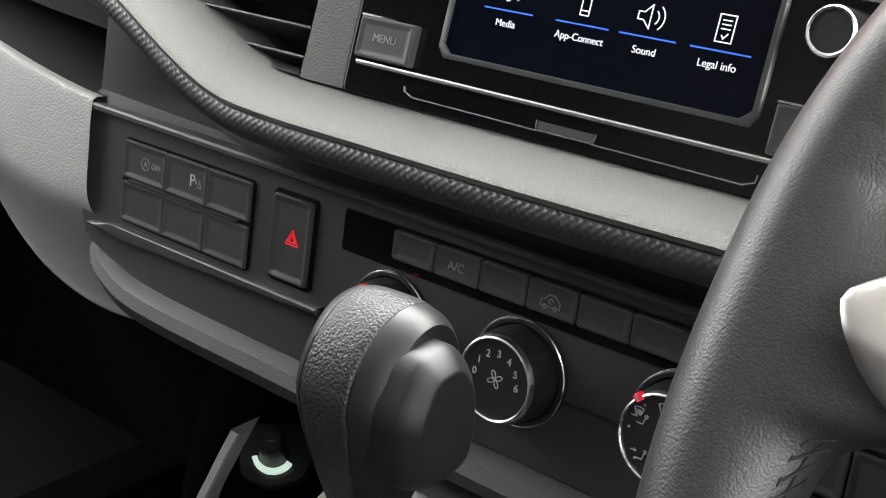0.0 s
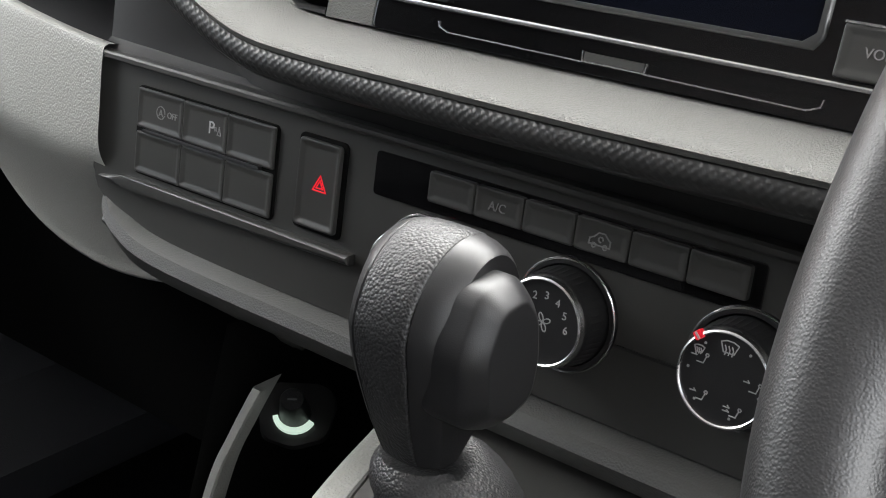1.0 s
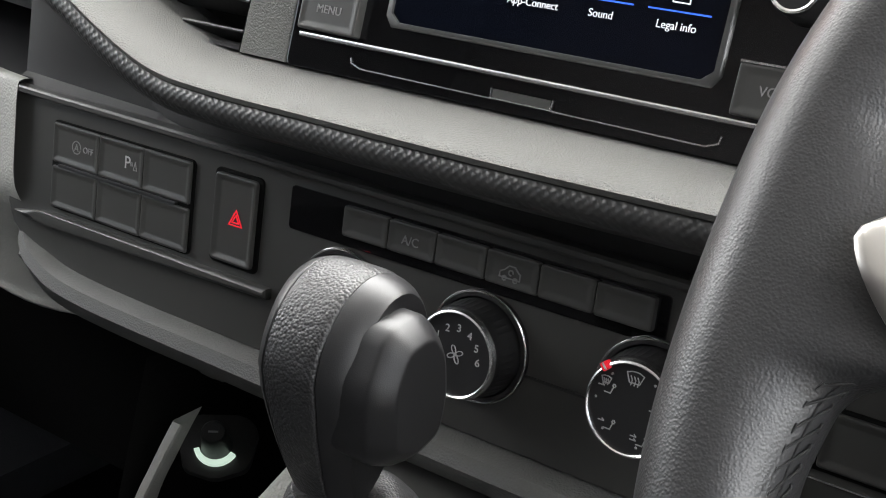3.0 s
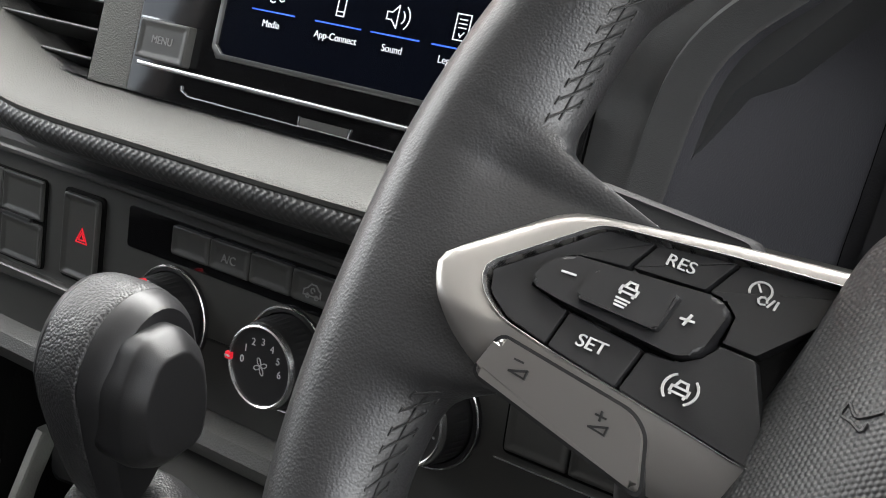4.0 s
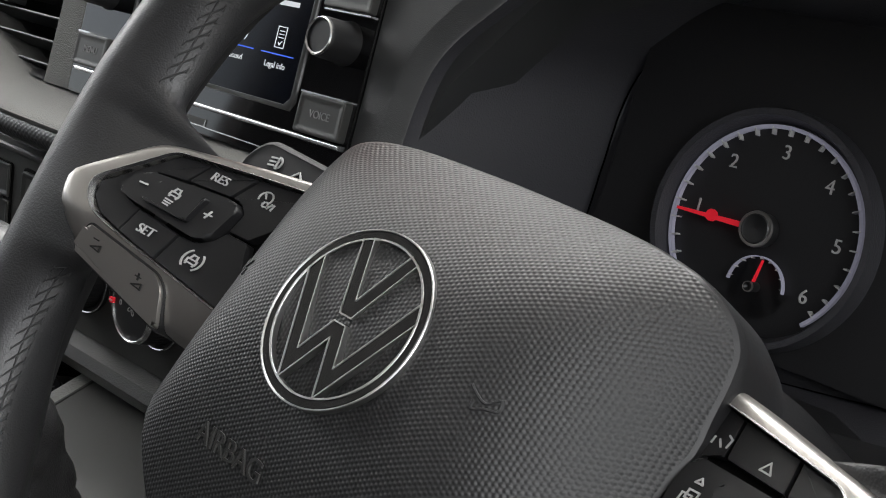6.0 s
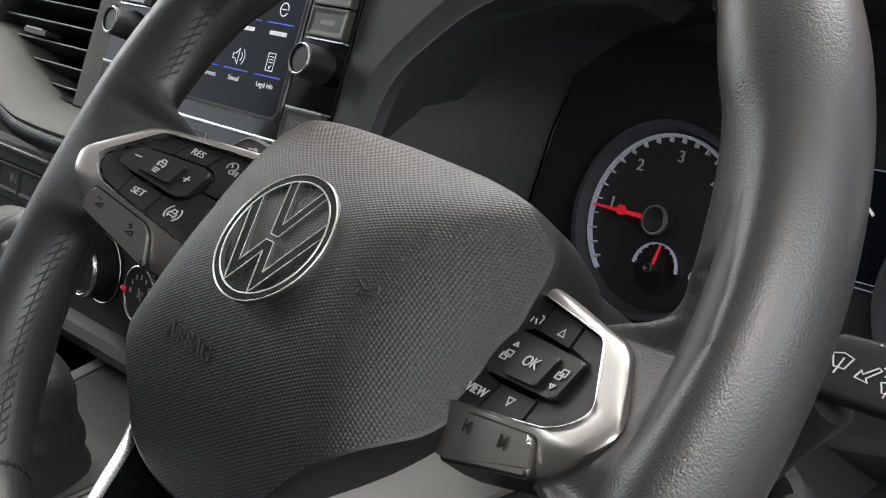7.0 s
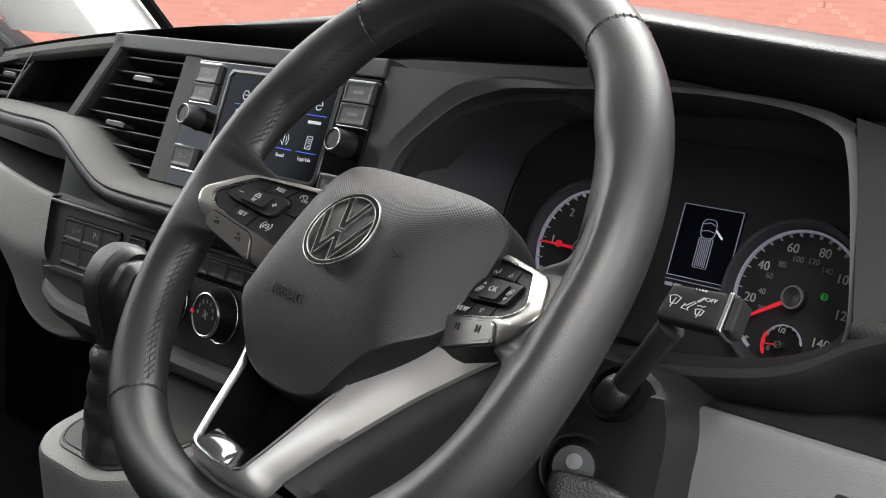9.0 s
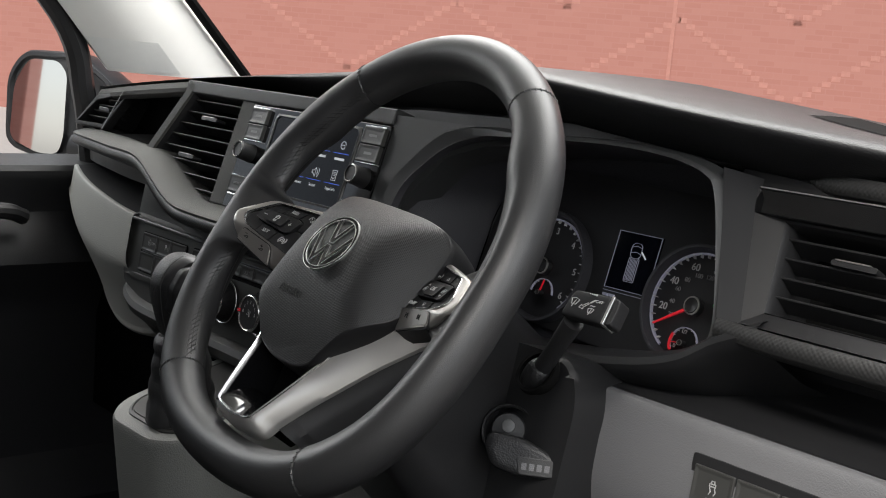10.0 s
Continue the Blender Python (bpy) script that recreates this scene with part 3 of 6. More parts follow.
part("icon", on_pod(strokes([circle(-0.0812, 0.0178, 0.0022, 14, -20, 230), [(-0.0812, 0.0178), (-0.0822, 0.0190)], circle(-0.0799, 0.0160, 0.0009, 8), [(-0.0785, 0.0152), (-0.0779, 0.0170)], [(-0.0771, 0.0152), (-0.0771, 0.0170)]], 0.0004, -0.0002, 0.0002), -0.0004), WHITE_INK, wheel)

# keys of the right pod
RIGHT_KEYS = [
    ([(0.0610, 0.0262), (0.0850, 0.0222), (0.0865, 0.0128), (0.0812, 0.0118), (0.0800, 0.0040), (0.0720, 0.0040)], 0.0),
    ([(0.0858, 0.0221), (0.1025, 0.0192), (0.1040, 0.0112), (0.0873, 0.0128)], 0.0002),
    ([(0.1033, 0.0191), (0.1150, 0.0166), (0.1306, -0.0024), (0.1280, -0.0072), (0.1216, -0.0108), (0.1105, -0.0128), (0.1098, -0.0060), (0.1172, -0.0045), (0.1172, 0.0095), (0.1048, 0.0112)], 0.0),
    ([(0.0905, -0.0150), (0.1097, -0.0129), (0.1090, -0.0060), (0.0920, -0.0060)], 0.0002),
    ([(0.0650, -0.0182), (0.0897, -0.0151), (0.0912, -0.0060), (0.0830, -0.0052), (0.0800, 0.0032), (0.0715, 0.0032)], 0.0),
]
for outline, lift in RIGHT_KEYS:
    part("key", on_pod(prism(rounded(outline, 0.0006, 2), -0.004, -0.0006 + lift, 0.0005)), KEY_BLACK, wheel)
part("rocker_key", on_pod(prism(rounded([(0.0825, -0.0045), (0.0808, 0.0030), (0.0820, 0.0108), (0.1165, 0.0088), (0.1160, -0.0045)], 0.002), -0.004, 0.0018, 0.0012, 3)), KEY_BLACK, wheel)
part("centre_key", on_pod(prism(rounded([(0.0925, -0.0034), (0.0925, 0.0076), (0.1085, 0.0068), (0.1080, -0.0034)], 0.001), -0.002, 0.0036, 0.0009, 3)), KEY_BLACK, wheel)
for text, u, v, size, h in (("OK", 0.1003, 0.0022, 0.0048, 0.0040), ("VIEW", 0.0850, -0.0108, 0.0042, -0.0002)):
    bm = lettering(text, size, -0.0002, 0.0002)
    bm.transform(at2(u, v))
    part("lettering", on_pod(bm, h), WHITE_INK, wheel)
part("icon", on_pod(strokes([[(0.0958, 0.0138), (0.0988, 0.0136), (0.0973, 0.0160), (0.0958, 0.0138)]], 0.0004, -0.0002, 0.0002), -0.0004), WHITE_INK, wheel)
part("icon", on_pod(strokes([[(0.0988, -0.0084), (0.1018, -0.0084), (0.1003, -0.0108), (0.0988, -0.0084)]], 0.0004, -0.0002, 0.0002), -0.0004), WHITE_INK, wheel)
part("icon", on_pod(strokes([[(0.0830, 0.0160), (0.0842, 0.0146)], [(0.0846, 0.0176), (0.0858, 0.0170), (0.0856, 0.0150)], [(0.0814, 0.0162), (0.0814, 0.0148)], [(0.0804, 0.0164), (0.0804, 0.0146)]], 0.0004, -0.0002, 0.0002), -0.0004), WHITE_INK, wheel)
part("icon", on_pod(strokes([rect(0.0850, 0.0877, 0.0004, 0.0024) + [(0.0850, 0.0004)], rect(0.0861, 0.0889, 0.0016, 0.0036) + [(0.0861, 0.0016)], [(0.0862, 0.0054), (0.0882, 0.0054), (0.0872, 0.0066), (0.0862, 0.0054)]], 0.0004, -0.0002, 0.0002), 0.0021), WHITE_INK, wheel)
part("icon", on_pod(strokes([rect(0.1105, 0.1128, 0.0014, 0.0034) + [(0.1105, 0.0014)], rect(0.1115, 0.1140, 0.0026, 0.0046) + [(0.1115, 0.0026)], [(0.1112, -0.0006), (0.1132, -0.0006), (0.1122, -0.0018), (0.1112, -0.0006)]], 0.0004, -0.0002, 0.0002), 0.0021), WHITE_INK, wheel)

# silver volume and track bars below the pods
BAR = rounded([(-0.1232, -0.0243), (-0.1198, -0.0152), (-0.0898, -0.0178), (-0.0864, -0.0205), (-0.0836, -0.0318)], 0.002)
for side in (-1, 1):
    outline = [(-side * a, b) for a, b in BAR]
    bar = part("bar_key", on_pod(prism(outline, -0.003, 0.0030, 0.0019, 3)), SILVER, wheel, "satin silver bar key")
    part("bar_base", on_pod(prism(inset(outline, -0.0008), -0.014, 0.0015)), SATIN_BLACK, bar, "dark base of the bar key")
part("icon", on_pod(strokes([[(-0.1153, -0.0210), (-0.1118, -0.0213), (-0.1116, -0.0196), (-0.1153, -0.0210)], [(-0.1148, -0.0184), (-0.1131, -0.0184)],
                             [(-0.0965, -0.0240), (-0.0930, -0.0243), (-0.0928, -0.0226), (-0.0965, -0.0240)], [(-0.0958, -0.0212), (-0.0938, -0.0212)], [(-0.0948, -0.0220), (-0.0948, -0.0203)]], 0.0004, -0.0002, 0.0002), 0.0033), DARK_INK, wheel)
part("icon", on_pod(strokes([[(0.0910, -0.0225), (0.0910, -0.0195)], [(0.0940, -0.0225), (0.0918, -0.0210), (0.0940, -0.0195), (0.0940, -0.0225)],
                             [(0.1080, -0.0215), (0.1080, -0.0185)], [(0.1105, -0.0200), (0.1083, -0.0215), (0.1083, -0.0185), (0.1105, -0.0200)], [(0.1110, -0.0215), (0.1110, -0.0185)]], 0.0004, -0.0002, 0.0002), 0.0033), DARK_INK, wheel)

# airbag cover
HALF = [(0.0, 0.0500), (0.030, 0.0492), (0.048, 0.0468), (0.0605, 0.0425), (0.0668, 0.0365), (0.0692, 0.0290), (0.0708, 0.0140), (0.0740, -0.0010), (0.0785, -0.0150), (0.0770, -0.0270), (0.0700, -0.0380), (0.0560, -0.0550), (0.0420, -0.0710), (0.0330, -0.0810), (0.018, -0.0865), (0.0, -0.0880)]
AIRBAG_OUT = [tuple(p.xy) for p in spline([(a, b, 0) for a, b in HALF], 4)]
AIRBAG_OUT = [(a + 0.003, b) for a, b in AIRBAG_OUT + [(-a, b) for a, b in AIRBAG_OUT[-2:0:-1]]]
# its driver's-side shoulder reaches a little further out
AIRBAG_OUT = [(a + 0.0075 * min(1.0, max(0.0, (b + 0.012) / 0.024)) * min(1.0, max(0.0, a / 0.055)) ** 2, b) for a, b in AIRBAG_OUT]
COVER = dotted("airbag_texture", (0.021, 0.021, 0.0215), 0.45, 0.00112, 0.36)


def cover_w(u, v):
    """Height of the cover: nearly flat in the middle, facets falling to the edge."""
    flat = 0.0088 - 0.10 * v
    a = abs(u - 0.003) * (0.93 if u > 0.003 else 1.0)
    slopes = [0.0066 - 0.75 * (v - 0.024), 0.0058 - 1.25 * (v - 0.030), 0.0085 - 0.72 * (a - 0.041) - 0.12 * v, 0.0085 - 1.2 * (a - 0.048) - 0.12 * v, 0.0035 + 0.27 * (v + 0.044), 0.0005 + 0.50 * (v + 0.055), 0.0075 - 0.75 * (a * 0.74 + v * 0.67 - 0.052), 0.0075 - 1.25 * (a * 0.74 + v * 0.67 - 0.058)]
    vals = [flat] + slopes
    k = 190.0
    return -math.log(sum(math.exp(-k * x) for x in vals)) / k + 0.0012


rows = []
for s in [0.02 + 0.96 * i / 40 for i in range(41)]:
    rows.append([(a * s, (b + 0.01) * s - 0.01, cover_w(a * s, (b + 0.01) * s - 0.01)) for a, b in AIRBAG_OUT])
cover = part("airbag_cover", skin(rows, False, True, False), COVER, wheel, "black airbag cover with fine moulded dots")
rows = rows[-1:]
for s, dw in ((0.992, -0.0008), (0.998, -0.0026), (1.0, -0.005), (1.0, -0.020), (0.97, -0.034)):
    rows.append([(a * s, (b + 0.01) * s - 0.01, cover_w(a * 0.98, (b + 0.01) * 0.98 - 0.01) + dw) for a, b in AIRBAG_OUT])
part("cover_edge", skin(rows, False, True, False), SATIN_BLACK, cover, "smooth edge of the cover")
bm = lettering("AIRBAG", 0.0078, -0.0010, 0.0007)
bm.transform(at2(-0.0140, -0.0437, 0))
for vert in bm.verts:
    vert.co.z += cover_w(vert.co.x, vert.co.y)
part("lettering", bm, BUTTON, wheel, "raised black lettering")
for side in (-1, 1):
    line = spline([(side * (0.0470 + du), -0.0025 + dv, 0) for du, dv in ((-0.0042, 0.0018), (-0.0020, 0.0004), (0.0006, -0.0004), (0.0030, 0.0018), (0.0036, -0.0006), (0.0008, -0.0016), (-0.0016, -0.0028), (-0.0022, -0.0010))], 4)
    bm = tube(line, 0.00035, 6)
    for vert in bm.verts:
        vert.co.z += cover_w(vert.co.x, vert.co.y) + 0.0002
    part("horn_mark", bm, MID_GREY, wheel)

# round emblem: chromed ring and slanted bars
EU, EV = 0.0029, -0.0020


def lie(bm, lift=0.0):
    for vert in bm.verts:
        vert.co.x += EU
        vert.co.y += EV
        vert.co.z += cover_w(0, EV) - 0.10 * (vert.co.y - EV) + lift
    return bm


def torus_profile(r0, r1, h, n=64):
    rows = []
    for i in range(n):
        t = 2 * math.pi * i / n
        c, s = math.cos(t), math.sin(t)
        rows.append([(r0 * c, r0 * s, -0.001), (r0 * c, r0 * s, h - 0.0004), ((r0 + 0.0004) * c, (r0 + 0.0004) * s, h), ((r1 - 0.0004) * c, (r1 - 0.0004) * s, h), (r1 * c, r1 * s, h - 0.0004), (r1 * c, r1 * s, -0.001)])
    return skin(rows, True, False)


emblem = part("emblem", lie(torus_profile(0.0208, 0.0232, 0.0010)), DARK_CHROME, wheel, "round black emblem with bright chrome edges")
part("outer_edge", lie(torus_profile(0.0231, 0.0236, 0.0012)), EDGE_CHROME, emblem)
part("inner_edge", lie(torus_profile(0.02060, 0.0209, 0.0012)), EDGE_CHROME, emblem)
UPPER = [(-0.0099, 0.0184), (-0.0068, 0.0198), (0.0, 0.0045), (0.0068, 0.0198), (0.0099, 0.0184), (0.0021, 0.0004), (-0.0021, 0.0004)]
LOWER = [(-0.0197, 0.0063), (-0.0177, 0.0111), (-0.0067, -0.0115), (-0.00215, -0.0018), (0.00215, -0.0018), (0.0067, -0.0115), (0.0177, 0.0111), (0.0197, 0.0063), (0.0066, -0.0196), (0.0, -0.0057), (-0.0066, -0.0196)]
for outline, ends in ((UPPER, (0, 3)), (LOWER, (0, 6))):
    part("bar", lie(prism(outline, -0.001, 0.0009)), DARK_CHROME, emblem, smooth=False)
    edges = [[outline[i], outline[(i + 1) % len(outline)]] for i in range(len(outline)) if i not in ends]
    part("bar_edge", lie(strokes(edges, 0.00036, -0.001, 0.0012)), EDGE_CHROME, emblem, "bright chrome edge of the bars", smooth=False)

# lower spoke: two satin silver bands meeting below, with a polished ridge, gloss black between
RIDGE = [(0.088, -0.0060, -0.0220), (0.0729, -0.0232, -0.0190), (0.0541, -0.0457, -0.0178), (0.0393, -0.0790, -0.0150), (0.0330, -0.1000, -0.0118), (0.0255, -0.1240, -0.0078), (0.0200, -0.1335, -0.0064), (0.0, -0.1365, -0.0060)]
FOOT = [(0.100, -0.0180, -0.0400), (0.0858, -0.0372, -0.0365), (0.0696, -0.0594, -0.0330), (0.0537, -0.0859, -0.0290), (0.0440, -0.1044, -0.0255), (0.0350, -0.1250, -0.0215), (0.0285, -0.1390, -0.0190), (0.0, -0.1430, -0.0180)]
for side in (-1, 1):
    ridge = [Vector((0.0029 + side * p.x, p.y, p.z)) for p in spline(RIDGE, 8)]
    foot = [Vector((0.0029 + side * p.x, p.y, p.z)) for p in spline(FOOT, 8)]
    mid = Vector((0.0029, -0.060, 0))
    band, edge, wall, back = [], [], [], []
    for p, q in zip(ridge, foot):
        to_mid = Vector((mid.x - p.x, (mid.y - p.y) * 0.35, 0)).normalized()
        row = []
        for k in range(9):
            s = 0.06 + 0.94 * k / 8
            row.append(p.lerp(q, s) + Vector((0, 0, 0.0022 * math.sin(math.pi * s))))
        band.append(row + [q + Vector((0, 0, -0.004))])
        edge.append([p.lerp(q, 0.06) + Vector((0, 0, -0.0003)), p.lerp(q, 0.02) + Vector((0, 0, 0.0007)), p + to_mid * 0.0010 + Vector((0, 0, 0.0006)), p + to_mid * 0.0022 + Vector((0, 0, -0.0010)), p + to_mid * 0.0026 + Vector((0, 0, -0.0040))])
        wall.append([p + to_mid * 0.0025 + Vector((0, 0, -0.0030)), p + to_mid * 0.0050 + Vector((0, 0, -0.0120)), p + to_mid * 0.0110 + Vector((0, 0, -0.0300))])
        out = Vector((q.x - p.x, q.y - p.y, 0)).normalized()
        back.append([q + Vector((0, 0, -0.0030)) - out * 0.0006, q + out * 0.0020 + Vector((0, 0, -0.0030)), q + out * 0.012 + Vector((0, 0, -0.0100)), q + out * 0.020 + Vector((0, 0, -0.0300))])
    part("spoke_band", skin(band), BAND_SILVER, wheel, "satin silver band of the lower spoke")
    part("spoke_ridge", skin(edge), CHROME, wheel, "polished ridge of the spoke band")
    part("spoke_lining", skin(wall), PIANO, wheel)
    part("spoke_flank", skin(back[:42]), SATIN_BLACK, wheel)
part("spoke_back", prism([(-0.085, -0.03), (-0.047, -0.085), (-0.034, -0.115), (-0.020, -0.132), (0.026, -0.132), (0.040, -0.115), (0.053, -0.085), (0.091, -0.03)], -0.050, -0.040), VOID, wheel)
insert = [[(0.0029 + k * w, v, h + 0.004 * k * k) for k in (-1, -0.6, -0.2, 0.2, 0.6, 1)] for w, v, h in ((0.0330, -0.1120, -0.0300), (0.0300, -0.1180, -0.0215), (0.0270, -0.1235, -0.0165), (0.0225, -0.1310, -0.0105), (0.0200, -0.1345, -0.0085))]
part("gloss_insert", skin(insert), PIANO, wheel, "gloss black insert at the foot of the spoke")
part("hub_back", lathe([(0.0001, -0.085), (0.035, -0.08), (0.045, -0.06), (0.046, -0.035), (0.040, -0.028), (0.0001, -0.027)], 40), SOFT_BLACK, wheel)

# dashboard
MS = frame_of(0, 0.178, 1.172, 17)
MH = frame_of(0, 0.158, 1.10, 8)
MC = frame_of(0, 0.2525, 1.17, 16)


def sb(z):
    return (z - 1.172) / math.cos(radians(17))


def hb(z):
    return (z - 1.10) / math.cos(radians(8))


def cb(z):
    return (z - 1.17) / math.cos(radians(16))


dash = thing("dashboard", "black and slate grey van dashboard with textured edge strip", "dashboard", pose(0, 0, 0))

def pad_crest(x):
    """Height of the top pad: highest over the column, falling to both doors."""
    return 1.338 - 0.09 * max(0.0, x + 0.03) - 0.087 * max(0.0, -0.10 - x)


# top pad: broad rounded pad with a brow over the instruments
rows = []
XS = [-1.065 + 1.665 * i / 80 for i in range(81)]
for x in XS:
    hood = math.exp(-((x - 0.03) / 0.22) ** 4)
    crest = pad_crest(x)
    y0 = 0.225 - 0.035 * hood + 0.10 * max(0.0, (-0.60 - x) / 0.5) ** 1.4
    low = 0.016 + 0.030 / (1 + math.exp(-(x + 0.42) / 0.03))
    prof = [(y0 + 0.070, crest - low), (y0 + 0.050, crest - low * 0.92), (y0 + 0.030, crest - low * 0.70), (y0 + 0.013, crest - low * 0.42), (y0 + 0.003, crest - low * 0.20), (y0 + 0.006, crest - 0.004), (y0 + 0.022, crest - 0.001), (y0 + 0.07, crest), (0.42, crest - 0.004), (0.56, crest - 0.02), (0.70, crest - 0.045), (0.82, crest - 0.08)]
    rows.append(spline([Vector((x, yy, zz)) for yy, zz in prof], 4))
part("top_pad", skin(rows), SOFT_BLACK, dash, "black grained top pad with brow over the instruments")

# slate shelf and textured lip running round below the radio and vents
LIP_LINE = [(-1.10, 0.290, 1.178), (-0.98, 0.245, 1.186), (-0.86, 0.208, 1.192), (-0.74, 0.176, 1.196), (-0.66, 0.158, 1.199), (-0.62, 0.151, 1.1985), (-0.585, 0.146, 1.192), (-0.53, 0.139, 1.170), (-0.495, 0.136, 1.159), (-0.46, 0.135, 1.156), (-0.40, 0.135, 1.1555), (-0.30, 0.135, 1.1555), (-0.18, 0.137, 1.157), (-0.08, 0.145, 1.157)]
INNER_LINE = [(-1.10, 0.322, 1.186), (-0.98, 0.278, 1.194), (-0.86, 0.242, 1.200), (-0.74, 0.210, 1.203), (-0.66, 0.196, 1.205), (-0.622, 0.192, 1.2045), (-0.588, 0.189, 1.198), (-0.535, 0.183, 1.176), (-0.50, 0.179, 1.166), (-0.47, 0.1775, 1.1635), (-0.40, 0.1775, 1.1635), (-0.30, 0.1775, 1.1635), (-0.18, 0.179, 1.164), (-0.08, 0.182, 1.164)]
lip_pts, in_pts = spline(LIP_LINE, 10), spline(INNER_LINE, 10)
rows = []
for p, q in zip(lip_pts, in_pts):
    row = [p + Vector((0, 0.001, -0.0012)), p + Vector((0, 0.0002, 0.0012)), p + Vector((0, 0.003, 0.0032))]
    for k in range(1, 6):
        s = k / 5
        row.append((p + Vector((0, 0.004, 0.0036))).lerp(q, s) + Vector((0, 0, 0.0012 * math.sin(math.pi * s))))
    row.append(q + Vector((0, 0.02, -0.004)))
    rows.append(row)
part("shelf_band", skin(rows), SLATE, dash, "slate grey band below radio and vents")
# textured lip
def even_steps(points, step):
    """Points at equal steps along a line."""
    out, left = [points[0]], step
    for p, q in zip(points, points[1:]):
        d, go = (q - p).length, 0.0
        while d - go >= left:
            go += left
            out.append(p.lerp(q, go / d))
            left = step
        left -= d - go
    return out


def textured_lip(line, name, label):
    """A rolled edge moulded with small diamonds."""
    def ramp(x):
        return abs(2 * (x % 1.0) - 1)

    rows = []
    for i, p in enumerate(even_steps(line, 0.0008)):
        row = []
        for k in range(44):
            ang = radians(65 - 125 * k / 43)
            r = 0.0082 - (0.00052 * (ramp(i / 5 + k / 10) + ramp(i / 5 - k / 10)) / 2 if 1 < k < 34 else 0.0)
            row.append(p + Vector((0, 0.0072 - r * math.cos(ang), -0.0076 + r * math.sin(ang))))
        row.append(p + Vector((0, 0.03, -0.024)))
        rows.append(row)
    part(name, skin(rows), LIP, dash, label, angle=60)


textured_lip(spline(LIP_LINE, 40), "lip", "textured dark lip along the band")
rows = []
for p in lip_pts:
    rows.append([p + Vector((0, 0.028, -0.020)), p + Vector((0, 0.030, -0.040)), Vector((p.x, p.y + 0.12, p.z - 0.05))])
part("lip_underside", skin(rows), SATIN_BLACK, dash)

# switch and heater fascia
FAS = rounded([(-0.6285, hb(1.127)), (-0.6305, hb(1.056)), (-0.615, hb(1.045)), (-0.563, hb(1.0355)), (-0.15, hb(1.0355)), (-0.15, hb(1.1205)), (-0.43, hb(1.1215))], 0.006)
fascia = part("fascia", prism(FAS, -0.02, 0.0, 0.002), FASCIA, dash, "dark grey switch and heater fascia", m=MH)
# shallow ledges above and below the switches
part("fascia_ridge", prism([(-0.62, hb(1.1225)), (-0.62, hb(1.1265)), (-0.16, hb(1.1235)), (-0.16, hb(1.1185))], -0.004, 0.006, 0.003, 3), FASCIA, dash, m=MH)
part("fascia_ridge", prism([(-0.622, hb(1.0600)), (-0.60, hb(1.0640)), (-0.437, hb(1.0660)), (-0.437, hb(1.0610)), (-0.60, hb(1.0580))], -0.004, 0.0045, 0.002, 3), FASCIA, dash, m=MH)


def raised_key(outline, h, mat=BUTTON, dish=0.0008):
    """A switch cap with soft edges and a shallow dished face."""
    return stepped(outline, [(0, -0.003), (0, h - 0.0007), (0.0003, h - 0.0002), (0.0008, h), (0.0016, h - dish * 0.15), (0.0028, h - dish * 0.75), (0.0040, h - dish)])


# six-switch block
block = part("switch_block", prism(rect(-0.5945, -0.4905, hb(1.0675), hb(1.1132), 0.003), -0.006, 0.0012, 0.0006), VOID, dash, m=MH)
COLS = ((-0.5930, -0.5576), (-0.5572, -0.5248), (-0.5244, -0.4918))
for a0, a1 in COLS:
    for z0, z1 in ((1.0920, 1.1122), (1.0686, 1.0900)):
        part("switch", raised_key(rect(a0, a1, hb(z0), hb(z1), 0.0010, 2), 0.0026), BUTTON, block, m=MH)
part("divider", prism(rect(-0.587, -0.500, hb(1.0900), hb(1.0918), 0.0006, 2), 0.0005, 0.0034, 0.0004), SATIN_BLACK, block, m=MH)
bm = strokes([circle(-0.5750, hb(1.1022), 0.0032, 16), [(-0.5763, hb(1.1007)), (-0.5750, hb(1.1037)), (-0.5737, hb(1.1007))], [(-0.5758, hb(1.1015)), (-0.5742, hb(1.1015))]], 0.0005, 0.0, 0.0020)
part("icon", bm, GREY_INK, block, m=MH)
bm = lettering("OFF", 0.0044, 0.0014, 0.0022)
bm.transform(at2(-0.5660, hb(1.1020)))
part("lettering", bm, GREY_INK, block, m=MH)
bm = lettering("P", 0.0088, 0.0014, 0.0020)
bm.transform(at2(-0.5365, hb(1.1025)))
part("lettering", bm, WHITE_INK, block, m=MH)
part("icon", strokes([[(-0.5320, hb(1.1000)), (-0.5296, hb(1.1000)), (-0.5308, hb(1.1040)), (-0.5320, hb(1.1000))], [(-0.5328, hb(1.1018)), (-0.5332, hb(1.1034))], [(-0.5338, hb(1.1018)), (-0.5344, hb(1.1038))]], 0.0005, 0.0, 0.0020), GREY_INK, block, m=MH)
# hazard switch
haz = part("hazard_switch", prism(rect(-0.4770, -0.4465, hb(1.0695), hb(1.1140), 0.003), -0.006, 0.0012, 0.0006), VOID, dash, m=MH)
part("cap", raised_key(rect(-0.4750, -0.4488, hb(1.0715), hb(1.1122), 0.002), 0.0034, dish=0.0012), BUTTON, haz, m=MH)
T3 = [(-0.4648, hb(1.0895)), (-0.4566, hb(1.0895)), (-0.4607, hb(1.0966)), (-0.4648, hb(1.0895))]
T4 = [(-0.4628, hb(1.0908)), (-0.4586, hb(1.0908)), (-0.4607, hb(1.0944)), (-0.4628, hb(1.0908))]
